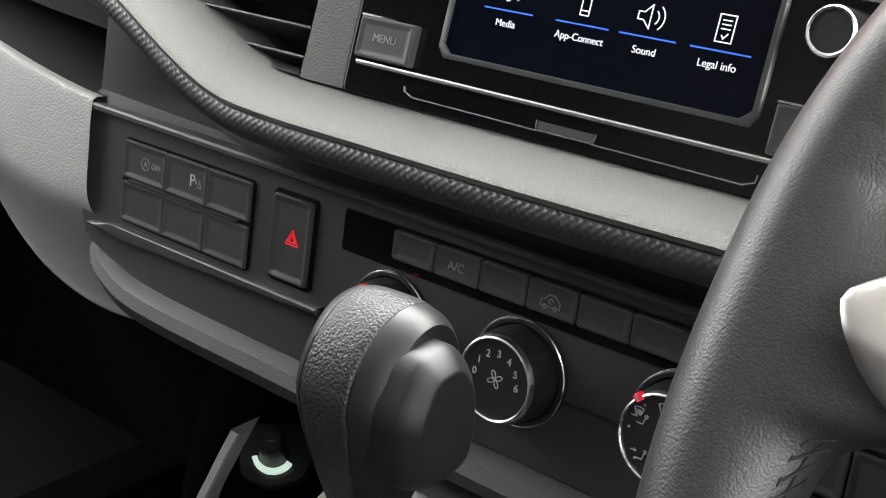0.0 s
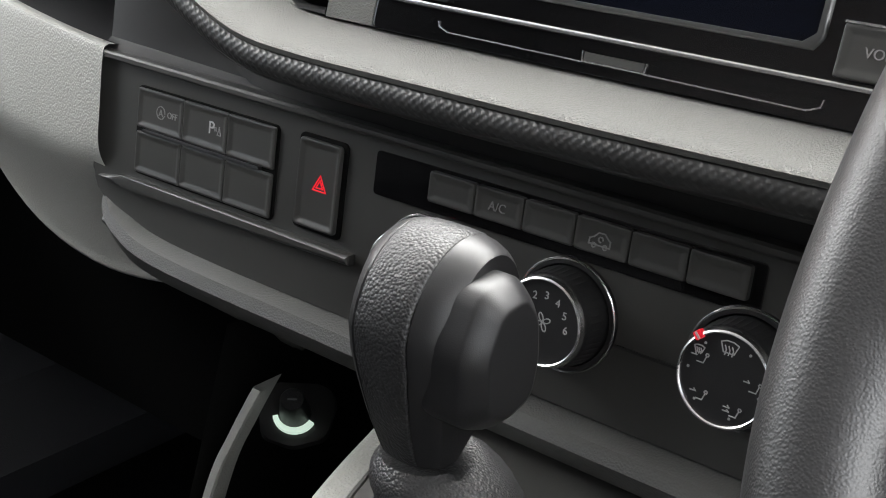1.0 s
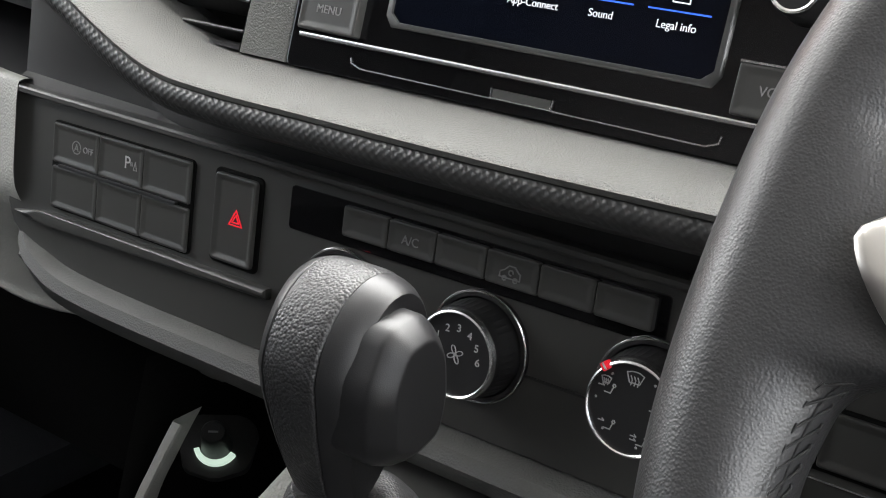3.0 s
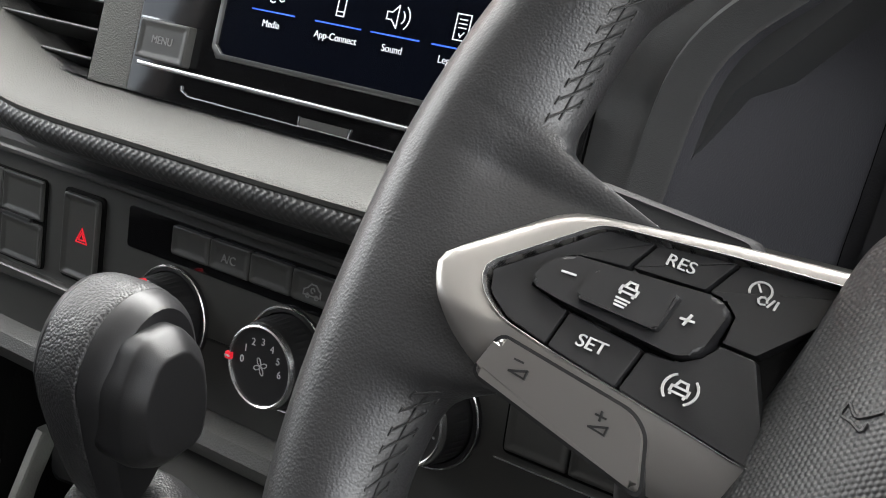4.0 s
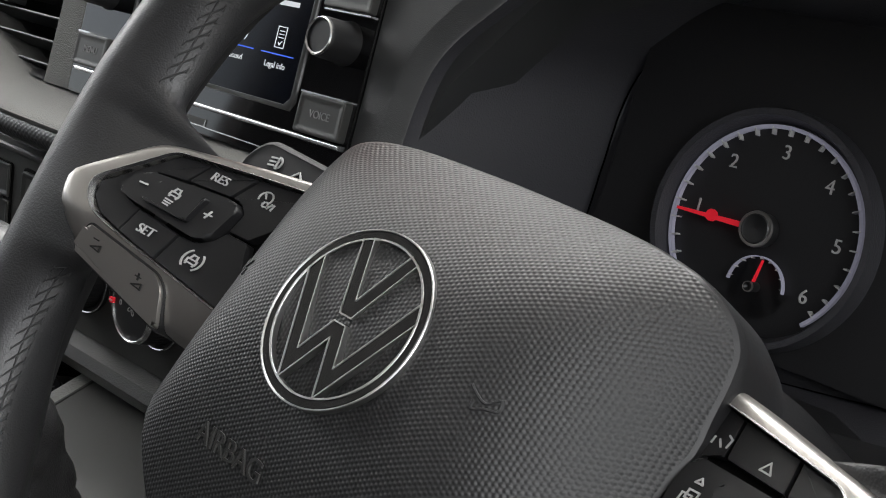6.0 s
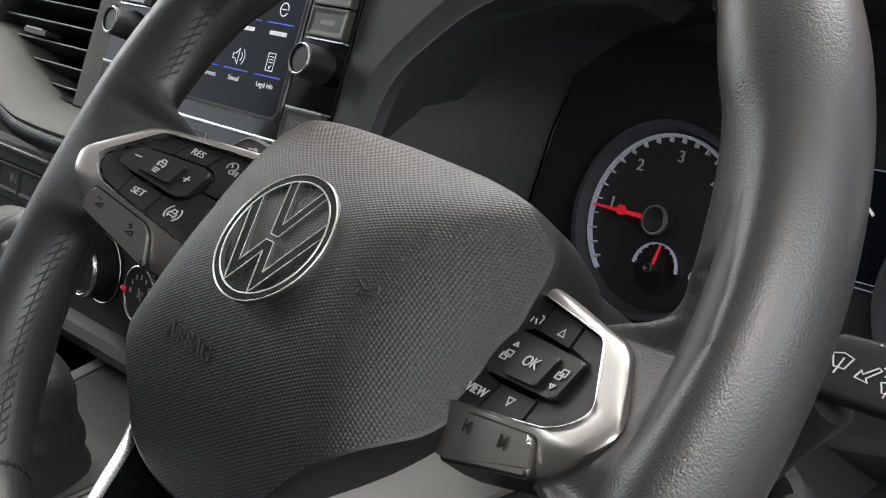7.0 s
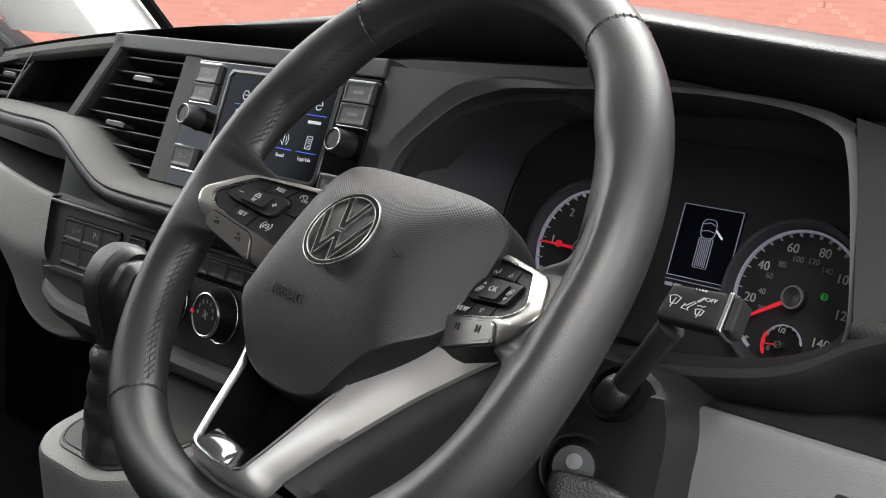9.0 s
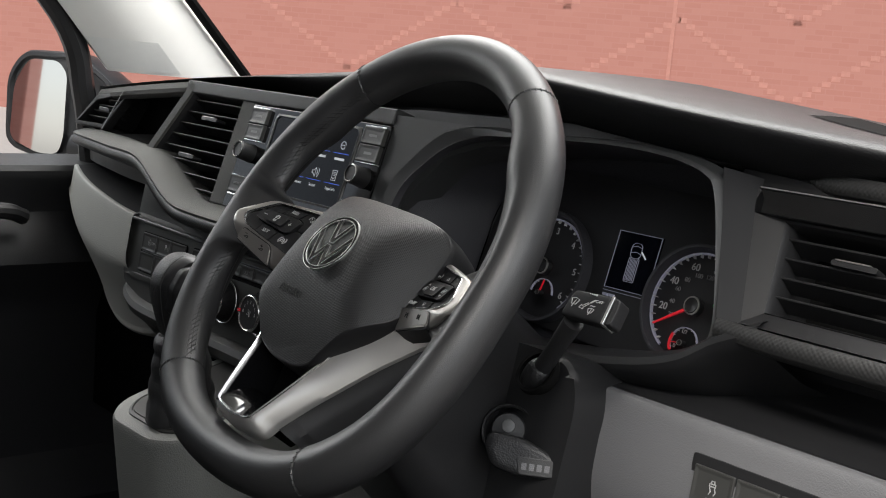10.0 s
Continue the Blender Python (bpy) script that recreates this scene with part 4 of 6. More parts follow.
part("triangle", strokes([T3, T4], 0.0005, 0.0, 0.0026), LIT_RED, haz, "glowing red warning triangle", m=MH)
# heater strip
strip = part("heater_strip", prism(rect(-0.4300, -0.2450, hb(1.0960), hb(1.1155), 0.002), -0.006, 0.0008, 0.0004), PIANO, dash, "gloss black strip behind the heater keys", m=MH)
for i in range(6):
    a0 = -0.3978 + 0.0247 * i
    part("key", raised_key(rect(a0, a0 + 0.0244, hb(1.1008), hb(1.1140), 0.0012, 2), 0.0034, dish=0.0006), BUTTON, strip, m=MH)
bm = lettering("A/C", 0.0054, 0.0024, 0.0032)
bm.transform(at2(-0.3615, hb(1.1068)))
part("lettering", bm, GREY_INK, strip, m=MH)
car = [[(-0.0050, -0.0026), (-0.0047, -0.0004), (-0.0028, 0.0006), (-0.0010, 0.0024), (0.0018, 0.0024), (0.0036, 0.0006), (0.0045, 0.0), (0.0045, -0.0026), (-0.0050, -0.0026)], circle(-0.0026, -0.0028, 0.0009, 8), circle(0.0024, -0.0028, 0.0009, 8), circle(0.0002, -0.0002, 0.0010, 8, 0, 270)]
part("icon", strokes([[(-0.3120 + a, hb(1.1070) + b) for a, b in line] for line in car], 0.0005, 0.0, 0.0032), GREY_INK, strip, m=MH)


# two-key block at the driver's end of the fascia
end_block = part("switch_block", prism(rect(-0.2125, -0.1500, hb(1.0715), hb(1.0950), 0.003), -0.006, 0.0010, 0.0006), VOID, dash, m=MH)
for a0, a1 in ((-0.2110, -0.1835), (-0.1829, -0.1548)):
    part("switch", raised_key(rect(a0, a1, hb(1.0732), hb(1.0935), 0.0012, 2), 0.0026), BUTTON, end_block, m=MH)
part("bright_line", prism(rect(-0.2155, -0.1500, hb(1.0680), hb(1.0686)), -0.001, 0.0008), CHROME, end_block, m=MH)


def heater_dial(x, z, marks, marker_deg):
    at = MH @ Matrix.Translation((x, hb(z), 0))
    dial = part("dial", lathe([(0.0232, -0.002), (0.0232, 0.0018), (0.0226, 0.0026), (0.0208, 0.0026), (0.0200, 0.0005)], 56), SATIN_BLACK, dash, "black heater dial with chrome ring", m=at)
    part("skirt_ring", lathe([(0.0230, 0.0018), (0.0234, 0.0024), (0.0230, 0.0029), (0.0224, 0.0026)], 56), CHROME, dial, m=at)
    n = 88
    rows = []
    for h in (0.0005, 0.0030, 0.0034, 0.0070, 0.0105, 0.0140, 0.0144, 0.0160):
        rr = 0.0200 - 0.0016 * h / 0.0160
        rows.append([((rr + (0.00045 if (j % 2 and 0.0032 < h < 0.0142) else 0)) * math.cos(2 * math.pi * j / n), (rr + (0.00045 if (j % 2 and 0.0032 < h < 0.0142) else 0)) * math.sin(2 * math.pi * j / n), h) for j in range(n)])
    part("grip", skin(rows, False, True, True), SATIN_BLACK, dial, "knurled black grip", m=at)
    part("chrome_ring", lathe([(0.0163, 0.0170), (0.0166, 0.0184), (0.0171, 0.0188), (0.0178, 0.0184), (0.0184, 0.0168), (0.0185, 0.0160)], 64), CHROME, dial, m=at)
    part("face", lathe([(0.0001, 0.0174), (0.0164, 0.0174), (0.0165, 0.0155)], 48), SATIN_BLACK, dial, m=at)
    t = radians(marker_deg)
    marker = part("marker", box(-0.0016, 0.0016, 0.0160, 0.0192, 0.0160, 0.0193, 0.0006), LIT_RED, dial, "red pointer", m=at @ Matrix.Rotation(t, 4, "Z"))
    part("marker_line", box(-0.0004, 0.0004, 0.0162, 0.0190, 0.0190, 0.0196), WHITE_INK, marker, "white line on the pointer", m=at @ Matrix.Rotation(t, 4, "Z"))
    if marks:
        part("icon", strokes(marks, 0.00036, 0.0174, 0.0177), WHITE_INK, dial, m=at)
    return dial, at


def seat_mark(x, y, up):
    s = 0.0024
    lines = [[(x - s * 0.2, y - s * 0.6), (x + s * 0.8, y - s * 0.6), (x + s * 1.1, y + s * 0.3)], circle(x + s * 1.25, y + s * 0.7, s * 0.25, 6)]
    for v in up:
        lines.append([(x - s * 1.3, y + v * s), (x - s * 0.4, y + v * s), (x - s * 0.7, y + v * s + s * 0.3)])
    return lines


def screen_mark(x, y, s):
    return [[(x - s, y + s * 0.5), (x - s * 0.6, y - s * 0.5), (x + s * 0.6, y - s * 0.5), (x + s, y + s * 0.5), (x + s * 0.4, y + s * 0.75), (x - s * 0.4, y + s * 0.75), (x - s, y + s * 0.5)]] + [
        [(x + k * s * 0.4, y - s * 0.75), (x + k * s * 0.4 + s * 0.1, y - s * 0.2), (x + k * s * 0.4 - s * 0.1, y + s * 0.2)] for k in (-1, 0, 1)]


fan_blades = []
for a in (25, 115, 205, 295):
    ca, sa = math.cos(radians(a)), math.sin(radians(a))
    fan_blades.append([(ca * (0.0021 + 0.0017 * p) - sa * 0.0009 * q, sa * (0.0021 + 0.0017 * p) + ca * 0.0009 * q) for p, q in circle(0, 0, 1, 12)] + [(ca * 0.0038, sa * 0.0038)])
fan, fan_at = heater_dial(-0.3230, 1.0732, fan_blades, 90)
for i, ch in enumerate("0123456"):
    a = radians(178 - 30 * i)
    bm = lettering(ch, 0.0044, 0.0174, 0.0177)
    bm.transform(at2(0.0107 * math.cos(a), 0.0107 * math.sin(a)))
    part("numeral", bm, WHITE_INK, fan, m=fan_at)
marks = screen_mark(0.0, 0.0115, 0.0034) + seat_mark(0.0105, 0.0005, [0.6]) + seat_mark(0.005, -0.0105, [0.5, -0.1]) + seat_mark(-0.0085, -0.0085, [0.4]) + seat_mark(-0.0105, 0.0048, [0.3]) + screen_mark(-0.0110, 0.0078, 0.0020)
for a in (55, 130, 178, 228, 290, 350):
    marks.append(circle(0.0140 * math.cos(radians(a)), 0.0140 * math.sin(radians(a)), 0.0003, 6))
heater_dial(-0.2463, 1.0762, marks, 42)
heater_dial(-0.3955, 1.0720, None, 10)
for a0, a1 in ((-0.3035, -0.2685), (-0.389, -0.353)):
    part("groove", prism(rect(a0, a1, hb(1.0672), hb(1.0682)), 0.0, 0.0008), SOFT_BLACK, dash, m=MH)

# rolled ledge under the fascia, sweeping up into the passenger panel
LEDGE = [(-0.626, 0.158, 1.051), (-0.617, 0.150, 1.0450), (-0.600, 0.1435, 1.038), (-0.562, 0.140, 1.031), (-0.45, 0.140, 1.029), (-0.30, 0.140, 1.0285), (-0.15, 0.141, 1.0285)]
rows = []
for p in spline(LEDGE, 8):
    rows.append([p + Vector((0, 0.02, 0.006)), p + Vector((0, 0.008, 0.006)), p + Vector((0, 0.0, 0.003)), p + Vector((0, -0.003, -0.003)), p + Vector((0, 0.001, -0.012)), p + Vector((0, 0.020, -0.026)), p + Vector((0, 0.06, -0.035))])
part("ledge", skin(rows), SHADED_GREY, dash, "grey rolled ledge below the fascia, darkened to paint its shade")
# passenger side panel
PP = []
for i in range(25):
    s = i / 24
    x = -0.620 - 0.50 * s
    top = Vector((x, 0.156 + 0.145 * s ** 1.4, 1.1285 + 0.012 * s - 0.015 * max(0.0, s - 0.25) ** 1.2))
    PP.append([top + Vector((0, b, c * (1 + 1.1 * s - 1.5 * s * s) if c < -0.045 else c)) for b, c in ((0.008, 0.0005), (0.003, 0.0005), (0.0, -0.004), (-0.004, -0.03), (-0.0065, -0.050), (-0.004, -0.062), (0.004, -0.076), (0.014, -0.092), (0.026, -0.113), (0.038, -0.137), (0.046, -0.148), (0.10, -0.158))])
# top face of the panel coloured black to hold the recess's shade
part("panel_shelf", skin([[r[0] + Vector((0, -0.001, -0.0005)), r[0] + Vector((0, 0.06, 0.002)), r[0] + Vector((0, 0.13, 0.004))] for r in PP]), MATTE_BLACK, dash, "open shelf over the glovebox, recess shade painted in black")
part("passenger_panel", skin([spline(r, 4) for r in PP]), PALE_GREY, dash, "pale grey glovebox panel on the passenger side")
# lower face of the glovebox, under the ledge, its shade put into a darker grey, and the dark plane over the fascia
part("glovebox_face", prism(rounded([(-0.630, 0.042), (-0.600, 0.034), (-0.575, 0.020), (-0.522, -0.040), (-0.532, -0.046), (-0.630, -0.026)], 0.004), -0.02, 0.0, 0.002), SHADED_GREY, dash, "grey lower face of the glovebox, darkened to paint its shade", m=frame_of(0, 0.180, 1.0, -40))
handle = part("glovebox_handle", prism(rounded([(-0.708, -0.007), (-0.704, -0.013), (-0.624, -0.026), (-0.620, -0.019)], 0.002), -0.004, 0.0025, 0.0012), SHADED_GREY, dash, "narrow glovebox handle", m=frame_of(0, 0.197, 1.0, -40))
part("lock_button", lathe([(0.0032, -0.001), (0.0032, 0.003), (0.0026, 0.0038), (0.0001, 0.004)], 20), SHADED_GREY, handle, m=frame_of(0, 0.197, 1.0, -40) @ Matrix.Translation((-0.662, -0.012, 0.001)))
rows = []
for p in lip_pts:
    if -0.632 < p.x < -0.20:
        low = 1.1265 - 0.03 * min(0.20, p.x + 0.63)
        rows.append([Vector((p.x, 0.162, low)), Vector((p.x, 0.170, low + 0.004)), Vector((p.x, p.y + 0.026, max(low + 0.006, p.z - 0.020)))])
part("fascia_top", skin(rows), SATIN_BLACK, dash, "dark plane above the fascia")
# near-black sheets painting the shade in the recess between lip and passenger panel and behind it
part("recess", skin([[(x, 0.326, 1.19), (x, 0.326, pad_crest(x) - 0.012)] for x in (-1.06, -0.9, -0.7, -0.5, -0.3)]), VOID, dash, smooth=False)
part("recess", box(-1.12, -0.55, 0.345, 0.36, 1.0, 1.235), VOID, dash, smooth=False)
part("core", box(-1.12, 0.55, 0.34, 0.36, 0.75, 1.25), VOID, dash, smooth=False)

# radio unit
radio = thing("radio", "gloss black touchscreen radio with knobs, its home menu lit", "radio", pose(0, 0, 0))
part("panel", prism(rect(-0.4470, -0.2045, sb(1.1635), sb(1.272), 0.003), -0.03, 0.003, 0.0012), PIANO, radio, m=MS)
bm = ring_plate(rect(-0.3970, -0.2458, sb(1.1866), sb(1.2668), 0.002), rect(-0.3935, -0.2490, sb(1.1890), sb(1.2640), 0.001), 0.002, 0.0048)
part("screen_frame", bm, SCREEN_FRAME, radio, "grey bevelled screen frame", m=MS)
part("screen", prism(rect(-0.3940, -0.2485, sb(1.1885), sb(1.2645)), 0.002, 0.0034), SCREEN, radio, m=MS)
SH = 0.0036
for text, x in (("Media", -0.3650), ("App-Connect", -0.3285), ("Sound", -0.2985), ("Legal info", -0.2675)):
    bm = lettering(text, 0.0042, SH, SH + 0.0002)
    bm.transform(at2(x, sb(1.2050)))
    part("lettering", bm, LIT_WHITE, radio, m=MS)
    part("underline", prism(rect(x - 0.0125, x + 0.0125, sb(1.2098), sb(1.2104)), SH, SH + 0.0002), LIT_BLUE, radio, m=MS)
    part("underline", prism(rect(x - 0.0125, x + 0.0125, sb(1.2388), sb(1.2394)), SH, SH + 0.0002), LIT_BLUE, radio, m=MS)
    part("lettering", prism(rect(x - 0.008, x + 0.008, sb(1.2325), sb(1.2348)), SH, SH + 0.0002), LIT_WHITE, radio, "unreadable screen caption", m=MS)
ic = sb(1.2175)
icons = [
    [circle(-0.3665, ic - 0.002, 0.0018, 8), circle(-0.3615, ic - 0.001, 0.0018, 8), [(-0.3647, ic - 0.002), (-0.3647, ic + 0.005), (-0.3597, ic + 0.006), (-0.3597, ic - 0.001)]],
    [rect(-0.3305, -0.3265, ic - 0.004, ic + 0.005) + [(-0.3305, ic - 0.004)], [(-0.3305, ic - 0.0022), (-0.3265, ic - 0.0022)]],
    [[(-0.3045, ic - 0.0015), (-0.3045, ic + 0.0015), (-0.302, ic + 0.0015), (-0.299, ic + 0.0045), (-0.299, ic - 0.0045), (-0.302, ic - 0.0015), (-0.3045, ic - 0.0015)], circle(-0.2985, ic, 0.003, 8, -50, 100), circle(-0.2985, ic, 0.0055, 8, -50, 100)],
    [rect(-0.2708, -0.2642, ic - 0.0045, ic + 0.0055) + [(-0.2708, ic - 0.0045)]] + [[(-0.2692, ic + 0.0035 - 0.0016 * k), (-0.2658, ic + 0.0035 - 0.0016 * k)] for k in range(3)] + [[(-0.2685, ic - 0.0022), (-0.2677, ic - 0.0032), (-0.2662, ic - 0.0014)]],
]
for lines in icons:
    part("icon", strokes(lines, 0.0005, SH, SH + 0.0002), LIT_WHITE, radio, m=MS)
for k, x in enumerate((-0.3650, -0.3285, -0.2985, -0.2675)):
    y0 = sb(1.2470)
    part("icon", strokes([circle(x, y0, 0.0038, 12), [(x - 0.002, y0), (x + 0.002, y0)]], 0.0006, SH, SH + 0.0002), LIT_WHITE, radio, m=MS)
# keys, knobs and bright lines
part("trim_line", prism(rect(-0.4405, -0.2080, sb(1.1762), sb(1.1784)), 0.002, 0.0056, 0.0008), CHROME, radio, "bright line across the foot of the radio", m=MS)
for x0, name in ((-0.4405, "MENU"), (-0.2390, "VOICE")):
    k = part("key", raised_key(rect(x0, x0 + 0.0320, sb(1.1795), sb(1.1970), 0.001, 2), 0.0078, dish=0.0005), BUTTON, radio, m=MS)
    bm = lettering(name, 0.0050, 0.0072, 0.0076)
    bm.transform(at2(x0 + 0.016, sb(1.1885)))
    part("lettering", bm, GREY_INK, k, m=MS)
    part("key_edge", prism(rect(x0, x0 + (0.012 if name == "MENU" else 0.032), sb(1.1970), sb(1.1978)), 0.003, 0.0078), CHROME, k, m=MS)
    for j in range(2):
        z0 = 1.2355 + 0.0165 * j
        k = part("key", raised_key(rect(x0, x0 + 0.0320, sb(z0), sb(z0 + 0.016), 0.001, 2), 0.0074, dish=0.0005), BUTTON, radio, m=MS)
        part("lettering", prism(rect(x0 + 0.010, x0 + 0.022, sb(z0 + 0.0068), sb(z0 + 0.0092)), 0.006, 0.0070), GREY_INK, k, "unreadable key caption", m=MS)
    part("trim_line", prism(rect(x0, x0 + 0.0320, sb(1.2683), sb(1.2692)), 0.002, 0.0062), CHROME, radio, m=MS)
    part("trim_line", prism(rect(x0, x0 + 0.0320, sb(1.2342), sb(1.2350)), 0.002, 0.0062), CHROME, radio, m=MS)
    kx = x0 + 0.0172
    at = MS @ Matrix.Translation((kx, sb(1.2215), 0.001))
    knob = part("knob", lathe([(0.0104, 0.0), (0.0104, 0.003), (0.0096, 0.0045), (0.0093, 0.017), (0.0086, 0.0185), (0.0074, 0.0185)], 40), SATIN_BLACK, radio, "black volume knob with chrome rim", m=at)
    part("chrome_rim", lathe([(0.0074, 0.0178), (0.0086, 0.0180), (0.0088, 0.0190), (0.0082, 0.0196), (0.0074, 0.0192)], 40), CHROME, knob, m=at)
    part("cap", lathe([(0.0001, 0.0184), (0.0075, 0.0184), (0.0076, 0.0172)], 40), SATIN_BLACK, knob, m=at)
part("slot_line", strokes([[(-0.4105, sb(1.1715)), (-0.4100, sb(1.1698)), (-0.4050, sb(1.1680)), (-0.3385, sb(1.1678))], [(-0.3100, sb(1.1678)), (-0.2460, sb(1.1674)), (-0.2412, sb(1.1692)), (-0.2408, sb(1.1715))]], 0.0006, 0.0, 0.0036), CHROME, radio, m=MS)
part("slot_line", strokes([[(-0.3385, sb(1.1715)), (-0.3380, sb(1.1680)), (-0.3105, sb(1.1680)), (-0.3100, sb(1.1715))]], 0.0006, 0.0, 0.0036), CHROME, radio, m=MS)
part("slot_tab", prism(rect(-0.3375, -0.3110, sb(1.1684), sb(1.1716)), 0.0, 0.0034), FASCIA, radio, m=MS)
part("side_trim", prism([(-0.4725, sb(1.2790)), (-0.4765, sb(1.1640)), (-0.4478, sb(1.1640)), (-0.4478, sb(1.2790))], -0.03, 0.002, 0.0012), SLATE, dash, "slate upright beside the radio", m=MS)
part("radio_surround", prism([(-0.204, sb(1.158)), (-0.204, sb(1.283)), (-0.02, sb(1.283)), (-0.03, sb(1.273)), (-0.074, sb(1.268)), (-0.118, sb(1.254)), (-0.155, sb(1.214)), (-0.176, sb(1.158))], -0.03, 0.0015), DARK_SLATE, dash, "slate panel between radio and instruments", m=MS)
part("radio_top", prism(rect(-0.60, -0.2045, sb(1.2735), sb(1.288)), -0.03, 0.004, 0.003, 3), DARK_SLATE, dash, m=MS)


def vent(name, outline, slats, tabs, m, label, group="air vents"):
    """A recessed vent with a frame, slats that lean, and sliding tabs."""
    v = thing(name, label, "air vent", pose(0, 0, 0), group)
    part("duct", prism(outline, -0.05, -0.045), VOID, v, m=m)
    n = len(outline)
    rows = []
    for a, b in outline + outline[:1]:
        cx = sum(p[0] for p in outline) / n
        cy = sum(p[1] for p in outline) / n
        k = 0.94
        rows.append([(a, b, 0.001), (cx + (a - cx) * k, cy + (b - cy) * k, -0.006), (cx + (a - cx) * k, cy + (b - cy) * k, -0.05)])
    part("frame", skin(rows), SATIN_BLACK, v, m=m)
    for a0, a1, b in slats:
        bm = box(a0, a1, -0.009, 0.009, -0.0009, 0.0009, 0.0006, 1)
        s = part("slat", bm, SATIN_BLACK, v, m=m @ Matrix.Translation((0, b, -0.012)) @ Matrix.Rotation(radians(70), 4, "X"))
    for a, b in tabs:
        part("tab", prism(rounded([(a - 0.017, b - 0.002), (a + 0.017, b - 0.0025), (a + 0.017, b + 0.0015), (a - 0.017, b + 0.002)], 0.0015), -0.012, 0.0, 0.001), SATIN_BLACK, v, "sliding tab", m=m)
        part("tab_line", prism(rect(a - 0.014, a + 0.012, b + 0.0014, b + 0.0024), -0.004, 0.0006), SILVER, v, m=m)
    return v


VO = [(-0.583, sb(1.2740)), (-0.632, sb(1.2030)), (-0.508, sb(1.1655)), (-0.4775, sb(1.1650)), (-0.4735, sb(1.2740))]
slats = []
for i in range(8):
    z = 1.265 - 0.0135 * i
    lo = -0.583 - 0.049 * (1.274 - z) / 0.071 if z > 1.203 else -0.632 + 0.124 * (1.203 - z) / 0.0375
    slats.append((lo + 0.002, -0.476, sb(z)))
vent("centre_vent", VO, slats, [(-0.535, sb(1.249)), (-0.560, sb(1.205))], MS, "dark slatted air vent in a slate surround")
part("vent_edge", strokes([[(-0.588, sb(1.279)), (-0.640, sb(1.2035))]], 0.012, -0.02, 0.004), SLATE, dash, m=MS)

# instruments
cluster = thing("instrument_cluster", "dark instrument cluster with two lit round dials and a small display", "instrument cluster", pose(0, 0, 0))
part("back_plate", prism(rounded([(-0.125, cb(1.125)), (0.185, cb(1.115)), (0.185, cb(1.250)), (-0.115, cb(1.255))], 0.02), -0.03, -0.006), DIAL_FACE, cluster, m=MC)


def gauge(x, z, r, numerals, start, stop, needle, small=False):
    at = MC @ Matrix.Translation((x, cb(z), 0))
    g = part("dial", lathe([(0.0001, -0.005), (r * 1.0, -0.005)], 64), DIAL_FACE, cluster, m=at)
    part("dial_ring", ring_arc(r * 0.95, r * 0.985, start + 8, stop - 8, -0.004, -0.0015), LIT_RING, g, "pale lit ring", m=at)
    if not small:
        part("dial_bezel", lathe([(r * 1.0, -0.006), (r * 1.06, 0.004), (r * 1.12, 0.004), (r * 1.14, -0.006)], 64), BINNACLE, g, m=at)
    n = len(numerals)
    for i, t in enumerate(numerals):
        if not t:
            continue
        a = radians(start + (stop - start) * i / (n - 1))
        bm = lettering(t, r * (0.19 if not small else 0.34), -0.0046, -0.004)
        bm.transform(at2(r * 0.74 * math.cos(a), r * 0.74 * math.sin(a)))
        part("numeral", bm, WHITE_INK, g, m=at)
    lines = []
    for i in range(4 * (n - 1) + 1):
        a = radians(start + (stop - start) * i / (4 * (n - 1)))
        lines.append([(r * 0.90 * math.cos(a), r * 0.90 * math.sin(a)), (r * 0.96 * math.cos(a), r * 0.96 * math.sin(a))])
    part("tick_ring", strokes(lines, r * 0.014, -0.0046, -0.0012), WHITE_INK, g, m=at)
    a = radians(needle)
    c, s = math.cos(a), math.sin(a)
    wd = r * 0.022
    part("needle", prism([(-s * wd * 1.4, c * wd * 1.4), (s * wd * 1.4, -c * wd * 1.4), (r * 0.9 * c + s * wd * 0.6, r * 0.9 * s - c * wd * 0.6), (r * 0.9 * c - s * wd * 0.6, r * 0.9 * s + c * wd * 0.6)], -0.001, 0.0008), LIT_RED, g, "red needle", m=at)
    part("hub", lathe([(r * 0.16, -0.004), (r * 0.17, 0.002), (r * 0.13, 0.0035), (r * 0.11, 0.003), (0.0001, 0.0022)], 32), SATIN_BLACK, g, m=at)
    part("hub_ring", lathe([(r * 0.125, 0.0030), (r * 0.165, 0.0032), (r * 0.172, 0.0020)], 32), SILVER, g, m=at)
    return g, at


def ring_arc(r0, r1, a0, a1, h0, h1, n=60):
    rows = []
    for i in range(n + 1):
        a = radians(a0 + (a1 - a0) * i / n)
        c, s = math.cos(a), math.sin(a)
        rows.append([(r0 * c, r0 * s, h0), (r0 * c, r0 * s, h1), (r1 * c, r1 * s, h1), (r1 * c, r1 * s, h0)])
    return skin(rows)


tach, tach_at = gauge(-0.0386, 1.1700, 0.0435, ["", "1", "2", "3", "4", "5", "6"], 218, -41, 180)
part("needle_flag", prism(circle(-0.0225, 0.0005, 0.0026, 10), -0.001, 0.0006), LIT_RED, tach, m=tach_at)
gauge(-0.0350, 1.1480, 0.0130, ["", "", ""], 170, 10, 80, True)
speed, speed_at = gauge(0.1254, 1.1690, 0.0430, ["", "20", "40", "60", "80", "100", "120", "140"], 229, -47, 212)
